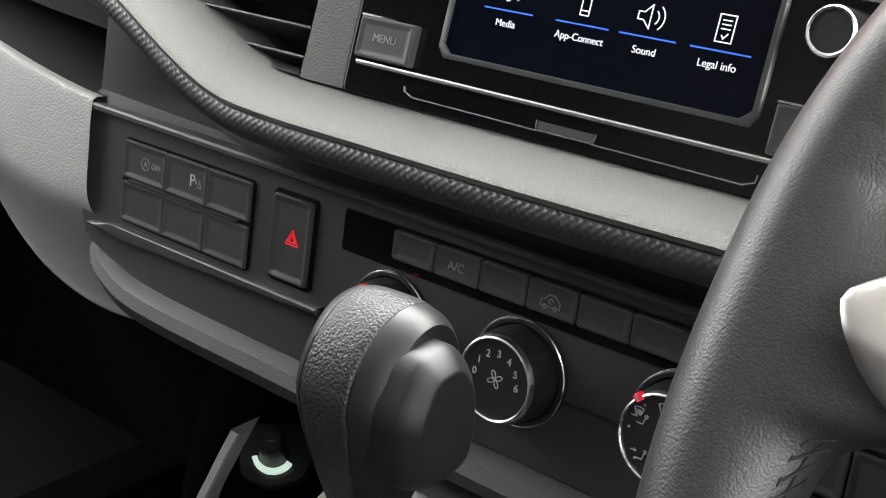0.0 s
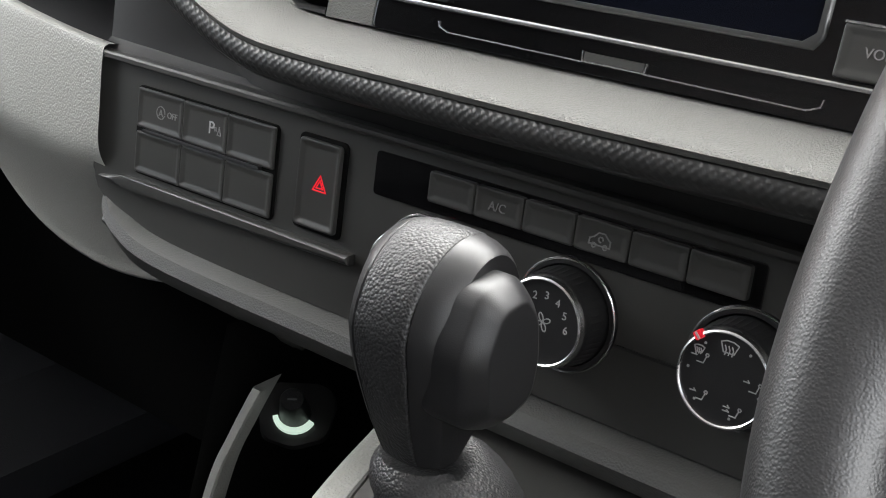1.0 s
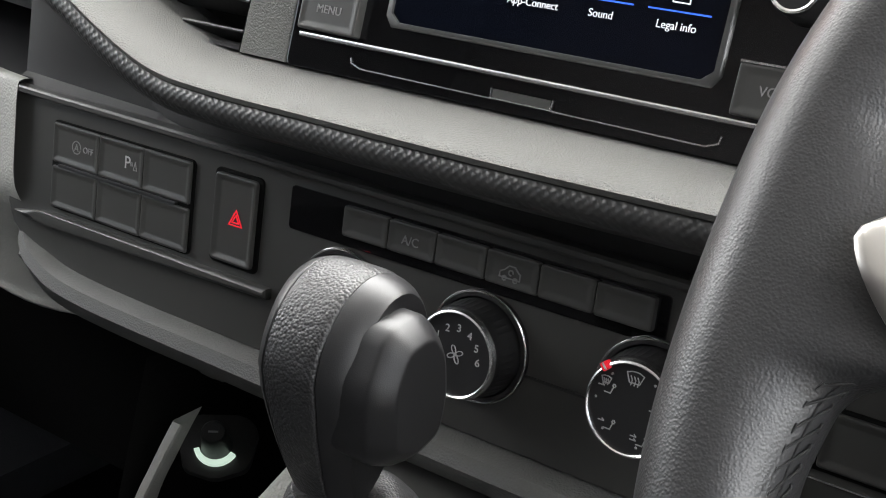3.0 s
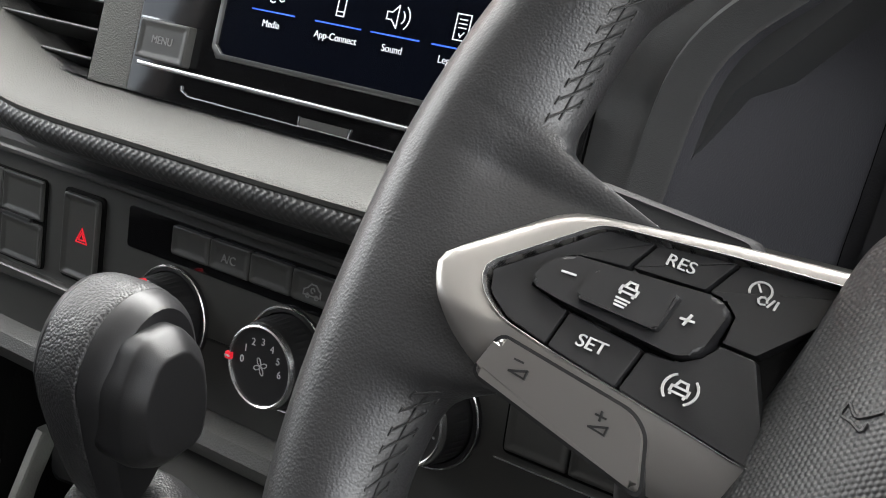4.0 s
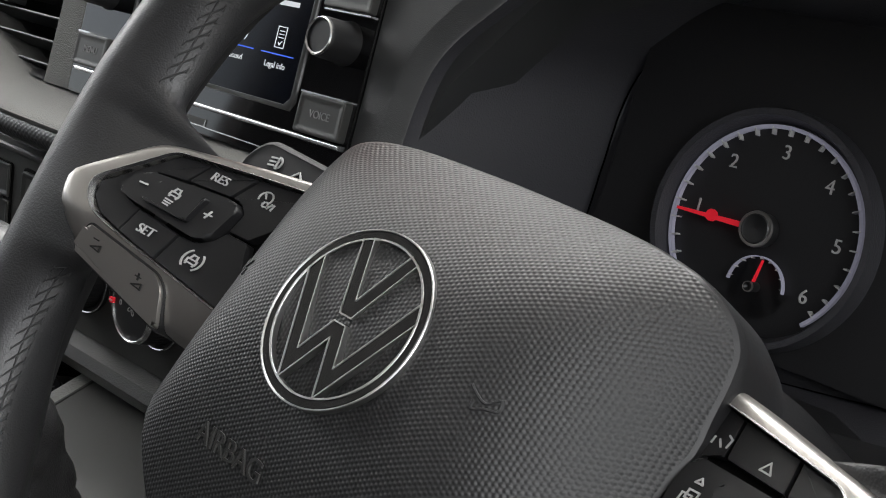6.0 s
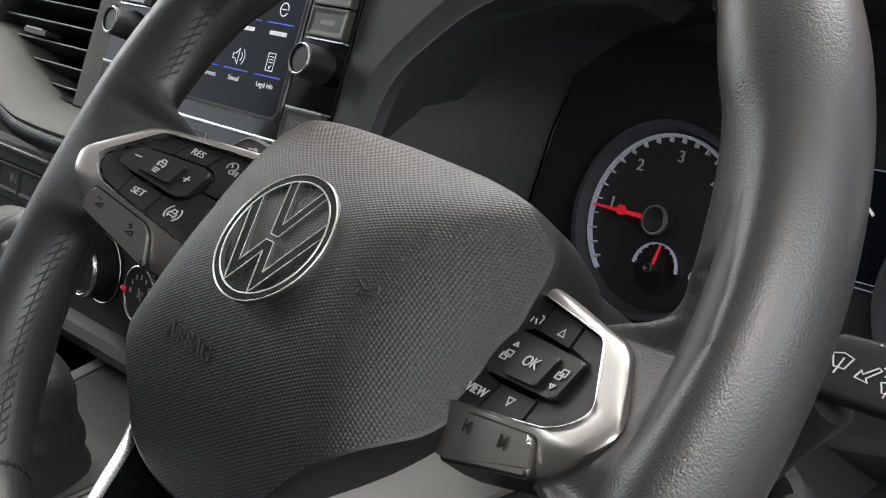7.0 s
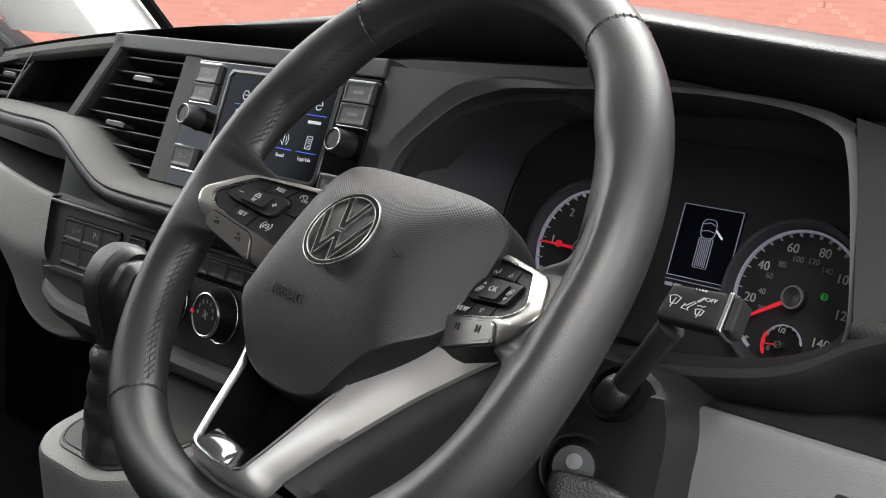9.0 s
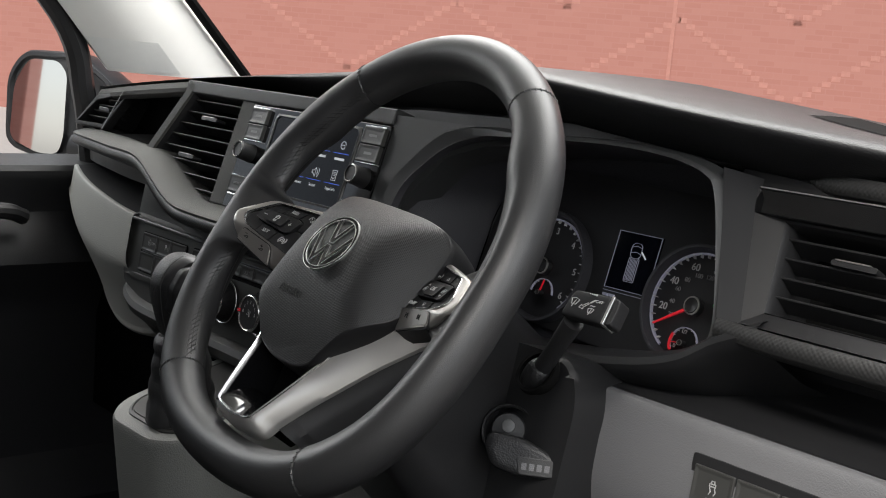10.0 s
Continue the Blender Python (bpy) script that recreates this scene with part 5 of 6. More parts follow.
for i, t in enumerate(("20", "40", "60", "80", "100", "120", "140")):
    a = radians(205 - 25 * i)
    bm = lettering(t, 0.0052, -0.0046, -0.0042)
    bm.transform(at2(0.0245 * math.cos(a), 0.0245 * math.sin(a)))
    part("numeral", bm, GREY_INK, speed, m=speed_at)
fuel, fuel_at = gauge(0.1240, 1.1405, 0.0130, ["0", "1/2", ""], 200, 20, 185, True)
part("fuel_arc", ring_arc(0.0120, 0.0130, 150, 215, -0.003, -0.0005, 12), LIT_RED, fuel, m=fuel_at)
DX, DZ = 0.0530, 1.1900
disp = part("display", prism(rect(0.0300, 0.0760, cb(1.1665), cb(1.2135)), -0.006, -0.004), SCREEN, cluster, "small lit vehicle display", m=MC)
part("display_edge", strokes([rect(0.0305, 0.0755, cb(1.1670), cb(1.2130)) + [(0.0305, cb(1.1670))], [(0.0305, cb(1.1645)), (0.0755, cb(1.1645))]], 0.0005, -0.004, -0.0034), LIT_RING, disp, m=MC)
van = [rect(DX - 0.0052, DX + 0.0052, cb(DZ - 0.0155), cb(DZ + 0.0035), 0.001, 2) + [(DX + 0.0042, cb(DZ - 0.0155))], rect(DX - 0.0055, DX + 0.0055, cb(DZ + 0.0035), cb(DZ + 0.0155), 0.0038, 3) + [(DX + 0.0017, cb(DZ + 0.0035))], [(DX - 0.0050, cb(DZ + 0.0075)), (DX, cb(DZ + 0.0086)), (DX + 0.0050, cb(DZ + 0.0075))], [(DX - 0.0045, cb(DZ + 0.0122)), (DX, cb(DZ + 0.0134)), (DX + 0.0045, cb(DZ + 0.0122))]]
van += [[(DX - 0.0036 + 0.0014 * i, cb(DZ - 0.0145)), (DX - 0.0036 + 0.0014 * i, cb(DZ + 0.0028))] for i in range(6)]
part("icon", strokes(van, 0.0004, -0.004, -0.0034), LIT_RING, disp, "van outline with an open door", m=MC)
part("door_mark", strokes([[(DX + 0.0062, cb(DZ + 0.0090)), (DX + 0.0110, cb(DZ + 0.0050))]], 0.0012, -0.004, -0.0032), LIT_WHITE, disp, m=MC)
for k in range(2):
    part("tell_tale", prism(rect(0.0310 + 0.007 * k, 0.0355 + 0.007 * k, cb(1.1600), cb(1.1622)), -0.006, -0.0034), LIT_RING, cluster, "unreadable lit tell-tale", m=MC)

part("tell_tale", strokes([circle(0.1422, cb(1.1735), 0.0018, 12), [(0.1413, cb(1.1735)), (0.1431, cb(1.1735))]], 0.0008, -0.005, -0.0034), LIT_GREEN, cluster, "small green lamp", m=MC)
# binnacle: funnel from its mouth to the dials
MOUTH = [(-0.168, 0.171, 1.172), (-0.160, 0.186, 1.220), (-0.135, 0.193, 1.247), (-0.106, 0.196, 1.266), (-0.070, 0.196, 1.276), (-0.030, 0.196, 1.280), (0.03, 0.195, 1.284), (0.09, 0.195, 1.286), (0.141, 0.195, 1.283), (0.171, 0.195, 1.275), (0.180, 0.195, 1.262), (0.188, 0.193, 1.224), (0.194, 0.190, 1.175), (0.188, 0.185, 1.157), (0.165, 0.180, 1.1445), (0.125, 0.175, 1.1345), (0.06, 0.173, 1.1265), (-0.03, 0.172, 1.1195), (-0.15, 0.165, 1.114), (-0.170, 0.165, 1.135)]
mouth = spline(MOUTH + MOUTH[:1], 6)[:-1]
cm = Vector((0.02, 0.26, 1.195))
rows = []
for p in mouth:
    deep = Vector((cm.x + (p.x - cm.x) * 0.80, 0.264 + (p.z - 1.17) * 0.287, cm.z + (p.z - cm.z) * (0.82 if p.z > cm.z else 1.12)))
    rows.append([p + Vector((0, -0.002, 0)), p.lerp(deep, 0.04) + Vector((0, 0.001, 0)), p.lerp(deep, 0.5), deep])
part("binnacle", skin(rows, True, False), BINNACLE, dash, "dark funnel round the instruments")
bm = bmesh.new()
bm.faces.new([bm.verts.new(row[-1] + Vector((0, 0.0015, 0))) for row in rows])
part("binnacle_floor", bm, BINNACLE, dash, "dark plate behind the dials", smooth=False)
rows = []
for p in mouth:
    side = max(0.0, min(1.0, (-0.02 - p.x) / 0.08))
    far = Vector((p.x - cm.x, 0, p.z - cm.z)).normalized() * (0.0035 + 0.0145 * side)
    rows.append([p + far + Vector((0, 0.018, 0)), p + far + Vector((0, 0.002 + 0.002 * side, 0)), p + far * 0.85 + Vector((0, -0.002, 0)), p + far * 0.12 + Vector((0, -0.005 + 0.004 * side, 0)), p + Vector((0, -0.0015, 0))])
part("binnacle_rim", skin(rows, True, False), DARK_SLATE, dash, "satin grey edge round the instruments")
# facet between binnacle and right vent
part("vent_cheek", skin([[(0.178, 0.200, 1.282), (0.190, 0.232, 1.275)], [(0.186, 0.194, 1.255), (0.194, 0.222, 1.258)], [(0.199, 0.184, 1.172), (0.218, 0.186, 1.177)], [(0.194, 0.184, 1.155), (0.216, 0.188, 1.160)]]), MATTE_BLACK, dash)

# closing panel between top pad and vents
part("upper_panel", skin([[(x, 0.262, pad_crest(x) - 0.036), (x, 0.242, pad_crest(x) - 0.040), (x, 0.238, 1.268)] for x in (0.165, 0.20, 0.26, 0.34, 0.45, 0.60)]), SATIN_BLACK, dash)
part("upper_panel", skin([[(x, 0.262, pad_crest(x) - 0.036), (x, 0.232, pad_crest(x) - 0.040), (x, 0.228, 1.262 + 0.02 * max(0.0, min(1.0, (x + 0.2) / 0.15)))] for x in (-0.60, -0.38, -0.20, 0.0, 0.17)]), SATIN_BLACK, dash)
part("upper_closing", skin([[(x, 0.300, 1.235), (x, 0.300, pad_crest(x) - 0.004)] for x in (-0.22, -0.10, 0.0, 0.10, 0.20, 0.30, 0.45, 0.60)]), VOID, dash, smooth=False)
# slot for the demister at the pad's end
slot = []
for x, y in ((0.17, 0.305), (0.22, 0.280), (0.30, 0.255), (0.42, 0.240)):
    z = pad_crest(x) - 0.004 * max(0.0, (y - 0.295) / 0.125)
    slot.append([(x, y, z + 0.0006), (x + 0.010, y + 0.018, z + 0.0010), (x + 0.020, y + 0.036, z + 0.0006)])
part("demister_slot", skin(slot), VOID, dash, "dark demister slot in the top pad")
# right hand vent
MV = frame_of(0.19, 0.192, 1.1795, 24)


def rv(z):
    return (z - 1.1795) / math.cos(radians(24))


R_OUT = [(0.024, rv(1.1785)), (0.0, rv(1.2675)), (0.22, rv(1.2675)), (0.22, rv(1.1785))]
R_IN = [(0.038, rv(1.1895)), (0.028, rv(1.2485)), (0.18, rv(1.2485)), (0.18, rv(1.1895))]
rows = []
for (a, b), (c, d) in zip(R_OUT + R_OUT[:1], R_IN + R_IN[:1]):
    rows.append([(a, b, -0.01), (a, b, 0.006), (c, d, 0.0), (c, d, -0.02)])
part("vent_surround", skin(rows), SATIN_BLACK, dash, "slate vent surround", m=MV, angle=20)
slats = [(0.030, 0.178, rv(1.2370 - 0.0125 * i)) for i in range(4)]
vent("side_vent", R_IN, slats, [(0.088, rv(1.2300))], MV, "dark slatted air vent beside the instruments")
part("vent_header", prism([(0.0, rv(1.2500)), (0.004, rv(1.2660)), (0.22, rv(1.2660)), (0.22, rv(1.2500))], 0.0, 0.0064, 0.001), PIANO, dash, m=MV)
part("bright_line", prism(rect(0.002, 0.22, rv(1.2665), rv(1.2675)), 0.0, 0.0072), CHROME, dash, m=MV)
for line, nm in (([(0.200, 0.180, 1.1815), (0.26, 0.175, 1.1815), (0.34, 0.175, 1.1815), (0.44, 0.180, 1.1815)], "lip"), ([(0.205, 0.252, 1.282), (0.235, 0.238, 1.284), (0.28, 0.230, 1.2845), (0.34, 0.227, 1.283), (0.44, 0.230, 1.281)], "upper_lip")):
    textured_lip(spline(line, 20), nm, "textured dark lip")
# open tray below it and the grey knee panel
part("tray", skin([[(x, 0.31, 1.170), (x, 0.30, 1.126), (x, 0.20, 1.1155), (x, 0.168, 1.116)] for x in (0.112, 0.20, 0.30, 0.44)]), SATIN_BLACK, dash, "dark open tray")
sill_line = spline([(-0.15, 0.166, 1.107), (-0.06, 0.172, 1.113), (0.03, 0.171, 1.122), (0.10, 0.170, 1.1315), (0.15, 0.171, 1.1415), (0.180, 0.173, 1.1525), (0.205, 0.177, 1.169), (0.235, 0.181, 1.1825)], 6)
rows = []
for p in sill_line:
    rows.append([p + Vector((0, 0.022, 0.004)), p + Vector((0, 0.006, 0.0035)), p + Vector((0, 0.0, 0.001)), p + Vector((0, -0.002, -0.004)), p + Vector((0, 0.001, -0.010)), p + Vector((0, 0.012, -0.018)), p + Vector((0, 0.06, -0.045)), p + Vector((0, 0.10, -0.060))])
part("binnacle_sill", skin(rows), SATIN_BLACK, dash, "dark rolled sill below the instruments")
KNEE = []
for i in range(17):
    x = 0.110 + 0.36 * i / 16
    e = 0.004 * math.exp(-(i / 1.2) ** 2)
    KNEE.append([Vector((x, 0.1720, 1.1150)), Vector((x, 0.1630 + e, 1.1150)), Vector((x, 0.1590 + e, 1.1125)), Vector((x - 0.002, 0.1550 + e, 1.0975)), Vector((x - 0.006, 0.1500 + e, 1.0725)), Vector((x - 0.010, 0.1490 + e, 1.0425)), Vector((x, 0.1610 + e, 0.9975)), Vector((x, 0.2060, 0.9125))])
part("knee_panel", skin([spline(r, 3) for r in KNEE]), KNEE_GREY, dash, "grey grained knee panel")
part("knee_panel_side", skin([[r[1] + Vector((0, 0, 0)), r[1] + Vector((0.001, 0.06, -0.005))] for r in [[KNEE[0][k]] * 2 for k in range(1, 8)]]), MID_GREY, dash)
MK = frame_of(0.204, 0.1575, 1.0915, 8)
sw = part("switch_panel", prism(rect(0.012, 0.20, -0.038, 0.004, 0.002), -0.01, 0.0045, 0.001), SATIN_BLACK, dash, "black switch panel", m=MK)
for i in range(3):
    part("switch", raised_key(rect(0.016 + 0.034 * i, 0.0485 + 0.034 * i, -0.034, -0.003, 0.001, 2), 0.006), BUTTON, sw, m=MK)
bm = lettering("OFF", 0.0052, 0.0050, 0.0056)
bm.transform(at2(0.0325, -0.0245))
part("lettering", bm, WHITE_INK, sw, m=MK)
part("icon", strokes(car_icon(0.0325, -0.0125, 0.0024) + [[(0.0305, -0.0155), (0.0315, -0.0175), (0.0305, -0.0195)], [(0.0345, -0.0155), (0.0355, -0.0175), (0.0345, -0.0195)]], 0.0006, 0.005, 0.0056), WHITE_INK, sw, m=MK)

# steering column with stalks and ignition
COL = Matrix(((1, 0, 0, 0), (0, vu.y, WHEEL_W.y, 0.004), (0, vu.z, WHEEL_W.z, 1.2), (0, 0, 0, 1)))
column = thing("steering_column", "dark plastic steering column shroud with stalks and ignition lock", "steering column", COL)
rows = []
for w, ku, v0, v1 in ((-0.050, 0.060, -0.075, 0.035), (-0.056, 0.064, -0.088, 0.044), (-0.075, 0.066, -0.098, 0.046), (-0.14, 0.064, -0.112, 0.050), (-0.20, 0.066, -0.120, 0.048), (-0.30, 0.070, -0.13, 0.04)):
    rows.append([(a, b, w) for a, b in rect(-ku, ku, v0, v1, 0.026, 6)])
part("shroud", skin(rows, False, True, True), SATIN_BLACK, column)


part("shroud_face", prism(rounded([(-0.132, -0.075), (0.132, -0.075), (0.132, 0.018), (0.118, 0.046), (-0.118, 0.046), (-0.132, 0.018)], 0.02, 6), -0.10, 0.0, 0.008, 3), SATIN_BLACK, column, "dark plate round stalk and lock", m=COL.inverted() @ frame_of(0, 0.122, 1.092, 12))


def stalk(root, tip):
    st = part("stalk", tube([root, tuple(Vector(root).lerp(Vector(tip), 0.5)), tip], [0.0072, 0.0065, 0.0075], 14), SATIN_BLACK, column, "black control stalk")
    part("boot", lathe([(0.0001, 0.011), (0.0055, 0.0102), (0.0090, 0.007), (0.0105, 0.002), (0.0106, -0.004), (0.010, -0.012)], 28), SOFT_BLACK, st, m=Matrix.Translation(root) @ (Vector(tip) - Vector(root)).to_track_quat("Z", "Y").to_matrix().to_4x4())
    return st


right_stalk = stalk((0.105, 0.006, -0.132), (0.141, 0.038, -0.098))
part("boot_ring", lathe([(0.0170, -0.004), (0.0166, 0.0008), (0.0142, 0.0008), (0.0136, -0.010)], 36), VOID, right_stalk, "dark round recess of the boot", m=Matrix.Translation((0.105, 0.006, -0.1285)))
PW = COL.inverted() @ frame_of(0.1550, 0.1035, 1.1855, 33) @ Matrix.Scale(0.86, 4)
part("paddle", stepped(rounded([(-0.0235, -0.0130), (-0.0205, 0.0105), (0.0180, 0.0122), (0.0200, -0.0122)], 0.004), [(0.004, -0.012), (0.0, -0.008), (0.0, -0.001), (0.0008, 0.0006), (0.0022, 0.0014), (0.006, 0.0016)]), MATTE_BLACK, right_stalk, m=PW)
part("paddle_ring", stepped(rounded([(0.0200, -0.0125), (0.0182, 0.0126), (0.0215, 0.0126), (0.0233, -0.0122)], 0.001, 2), [(0.0, -0.013), (0.0, 0.0012), (0.0008, 0.0020)]), CHROME, right_stalk, "chrome ring", m=PW)
part("paddle_end", stepped(rounded([(0.0233, -0.0118), (0.0216, 0.0120), (0.0280, 0.0106), (0.0292, -0.0100)], 0.003), [(0.0, -0.012), (0.0, -0.001), (0.001, 0.0006)]), SATIN_BLACK, right_stalk, m=PW)
bm = lettering("OFF", 0.0046, 0.0017, 0.0020)
bm.transform(at2(0.0095, 0.0062))
PI = PW @ Matrix.Diagonal((1, 0.74, 1, 1))
part("lettering", bm, WHITE_INK, right_stalk, m=PI)
part("icon", strokes([[(-0.0180, 0.0030), (-0.0160, -0.0030), (-0.0120, -0.0030), (-0.0100, 0.0030), (-0.0140, 0.0045), (-0.0180, 0.0030)], [(-0.0150, -0.0060), (-0.0135, 0.0020)]], 0.0005, 0.0016, 0.0020), WHITE_INK, right_stalk, m=PI)
part("icon", strokes([[(0.0020, -0.0035), (0.0035, -0.0080), (0.0065, -0.0080), (0.0080, -0.0035), (0.0050, -0.0025), (0.0020, -0.0035)], [(0.0045, -0.0100), (0.0055, -0.0040)], [(0.0025, -0.0005), (0.0040, 0.0005), (0.0055, -0.0005), (0.0075, 0.0005)]], 0.0005, 0.0016, 0.0020), WHITE_INK, right_stalk, m=PI)
part("icon", strokes([[(-0.0075, -0.0050), (-0.0025, -0.0058), (-0.0035, -0.0040), (0.0008, 0.0015), (-0.0005, 0.0025), (-0.0050, -0.0025), (-0.0060, -0.0010), (-0.0075, -0.0050)], [(0.0012, 0.0030), (0.0045, 0.0075)], [(0.0020, 0.0026), (0.0053, 0.0070)]], 0.0005, 0.0016, 0.0020), WHITE_INK, right_stalk, m=PI)
for k in range(4):
    part("icon", prism(circle(-0.0030 + 0.0022 * k, 0.0130, 0.0005 + 0.00018 * k, 8), 0.0014, 0.0020), WHITE_INK, right_stalk, m=PI)
left_stalk = stalk((-0.100, -0.012, -0.118), (-0.120, 0.035, -0.085))
PL = Matrix.Translation((-0.130, 0.0415, -0.072)) @ Matrix.Rotation(radians(-4), 4, "Z")
PADDLE = rounded([(-0.034, -0.016), (-0.033, 0.0080), (-0.025, 0.0165), (0.031, 0.0140), (0.030, -0.0165)], 0.006)
part("paddle", stepped(PADDLE, [(0.004, -0.012), (0.0, -0.008), (0.0, -0.001), (0.0008, 0.0006), (0.0022, 0.0014), (0.0030, 0.0010), (0.006, 0.0010)]), MATTE_BLACK, left_stalk, m=PL)
part("icon", strokes([circle(-0.0135, 0.0085, 0.0022, 10, -90, 180) + [(-0.0135, 0.0107), (-0.0135, 0.0063)]] + [[(-0.0150, 0.0070 + 0.0015 * k), (-0.0178, 0.0066 + 0.0015 * k)] for k in range(3)], 0.0006, 0.0009, 0.0016), WHITE_INK, left_stalk, "white lamp symbol", m=PL)
part("icon", strokes([[(-0.004, 0.0050), (0.000, 0.0085), (0.004, 0.0050), (-0.004, 0.0050)]], 0.0006, 0.0009, 0.0016), WHITE_INK, left_stalk, m=PL)
# ignition lock with the key in it
IG = COL.inverted() @ look((0.081, 0.112, 1.076), (0.081 - 0.6, 0.112 + 0.75, 1.076 - 0.30))
lock = part("ignition_lock", lathe([(0.0190, -0.022), (0.0200, 0.001), (0.0192, 0.003), (0.0180, 0.002), (0.0172, -0.010)], 40), SATIN_BLACK, column, "black ignition surround", m=IG)
part("recess", lathe([(0.0174, -0.010), (0.0130, -0.0105)], 36), VOID, lock, m=IG)
part("barrel", lathe([(0.0135, -0.012), (0.0132, 0.000), (0.0118, 0.002), (0.0070, 0.0022), (0.0001, 0.003)], 36), SATIN_BLACK, lock, "dark lock barrel", m=IG @ Matrix.Translation((0, 0.001, 0)))
FOB = rounded([(-0.015, -0.010), (-0.011, -0.001), (0.012, -0.003), (0.036, -0.013), (0.042, -0.019), (0.040, -0.031), (0.012, -0.031), (-0.008, -0.026)], 0.006)
key = thing("ignition_key", "black ignition key with worn grey end, pushed into the lock", "key", COL)
part("head", stepped(FOB, [(0.004, 0.002), (0.0, 0.006), (0.0, 0.014), (0.0012, 0.0165), (0.004, 0.0180), (0.008, 0.0184)]), SOFT_BLACK, key, m=IG)
part("key_label", stepped(rounded([(0.010, -0.0165), (0.037, -0.0165), (0.038, -0.0285), (0.013, -0.0290)], 0.002), [(0.0, 0.016), (0.0, 0.0190), (0.0006, 0.0194)]), MID_GREY, key, "worn grey end with unreadable marks", m=IG)
part("barrel_face", lathe([(0.0050, 0.002), (0.0047, 0.0036), (0.0001, 0.0038)], 24), SCREEN_FRAME, lock, m=IG @ Matrix.Translation((0, 0.004, 0)))
for k in range(4):
    part("key_mark", prism(rect(0.0145 + 0.0055 * k, 0.0182 + 0.0055 * k, -0.0255, -0.0205, 0.0006, 2), 0.019, 0.0197), KNEE_GREY, key, m=IG)

# gear lever
lever = thing("gear_lever", "black gear lever with grained leather knob and wrinkled gaiter", "gear lever", pose(-0.3018, 0.0505, 1.0568) @ Matrix.Scale(0.935, 4))


def drop(scale, grow=0.0):
    """Outline of the knob seen from the side: (along, up)."""
    out = []
    n = 40
    for i in range(n):
        a = 2 * math.pi * i / n
        c, s = math.cos(a), math.sin(a)
        y = 0.0272 * c
        z = 0.0595 + 0.0315 * s
        if s < 0:
            z = 0.0595 + 0.0600 * s
            y = 0.0272 * math.copysign(abs(c) ** 0.8, c) * (1 - 0.42 * (-s) ** 1.1)
        out.append((y * scale + 0.004 * s, 0.0595 + (z - 0.0595) * (0.5 + 0.5 * scale) + grow))
    return out


def slab(stations, mat, name, label=""):
    rows = []
    for x, k in stations:
        row = []
        for y, z in drop(k):
            low = max(0.0, (0.050 - z) / 0.050)
            row.append((x * (1 - 0.42 * min(1.0, low)) - 0.003 * low, y, z))
        rows.append(row)
    return part(name, skin(rows, False, True, True), mat, lever, label)


slab([(-0.0268, 0.50), (-0.0255, 0.70), (-0.0225, 0.85), (-0.0190, 0.935), (-0.0182, 0.93)], SATIN_BLACK, "left_cheek")
slab([(-0.0182, 0.92), (-0.0175, 0.955), (-0.0140, 0.985), (-0.008, 1.0), (-0.001, 1.0), (0.003, 0.985), (0.0042, 0.965), (0.0048, 0.93)], LEATHER_KNOB, "leather_grip", "grained black leather grip")
slab([(0.0048, 0.92), (0.0054, 0.95), (0.0085, 0.925), (0.0120, 0.86), (0.0150, 0.77), (0.0165, 0.70)], SATIN_BLACK, "right_cheek")
BT = rounded([(-0.0215, 0.0360), (-0.0225, 0.062), (-0.012, 0.0805), (0.006, 0.0825), (0.0165, 0.070), (0.0185, 0.050), (0.0140, 0.033), (-0.006, 0.0285)], 0.006)
bm = stepped(BT, [(0.0, 0.008), (0.0, 0.0222), (0.0008, 0.0242), (0.0026, 0.0268), (0.0060, 0.0304), (0.0075, 0.0310)])
part("release_button", bm, SATIN_BLACK, lever, "satin black release button", m=Matrix(((0, 0, 1, 0), (1, 0, 0, 0), (0, 1, 0, 0), (0, 0, 0, 1))))
part("collar", lathe([(0.0160, -0.002), (0.0166, 0.002), (0.0158, 0.008)], 32), MATTE_BLACK, lever, m=Matrix.Translation((-0.004, -0.002, 0.0)))
rows = []
for i in range(25):
    s = i / 24
    r = 0.0168 + 0.0075 * min(1.0, s * 7) ** 0.7 + 0.010 * s + 0.0007 * math.sin(s * 23)
    row = []
    for j in range(40):
        a = 2 * math.pi * j / 40
        k = 1 + 0.07 * math.sin(3 * a + 5 * s) * s + 0.055 * noise.noise(Vector((math.cos(a) * 3, math.sin(a) * 3, s * 11)))
        row.append((-0.004 + 0.007 * min(1.0, s * 5) + r * k * math.cos(a), -0.002 + 0.005 * min(1.0, s * 5) + r * k * 1.05 * math.sin(a), 0.009 - 0.085 * s))
    rows.append(row)
part("gaiter", skin(rows, False, True, True), LEATHER_KNOB, lever, "wrinkled black leather gaiter")

# gear console below the fascia
MP = Matrix(((1, 0, 0, -0.33), (0, math.cos(radians(11.3)), -math.sin(radians(11.3)), 0.14), (0, math.sin(radians(11.3)), math.cos(radians(11.3)), 1.002), (0, 0, 0, 1)))
console = thing("gear_console", "grey gear console with dark inset plate", "console", pose(0, 0, 0))
C_OUT = rounded([(-0.086, 0.08), (-0.066, -0.050), (-0.050, -0.110), (-0.020, -0.135), (0.060, -0.135), (0.085, -0.115), (0.095, 0.08)], 0.022, 6)
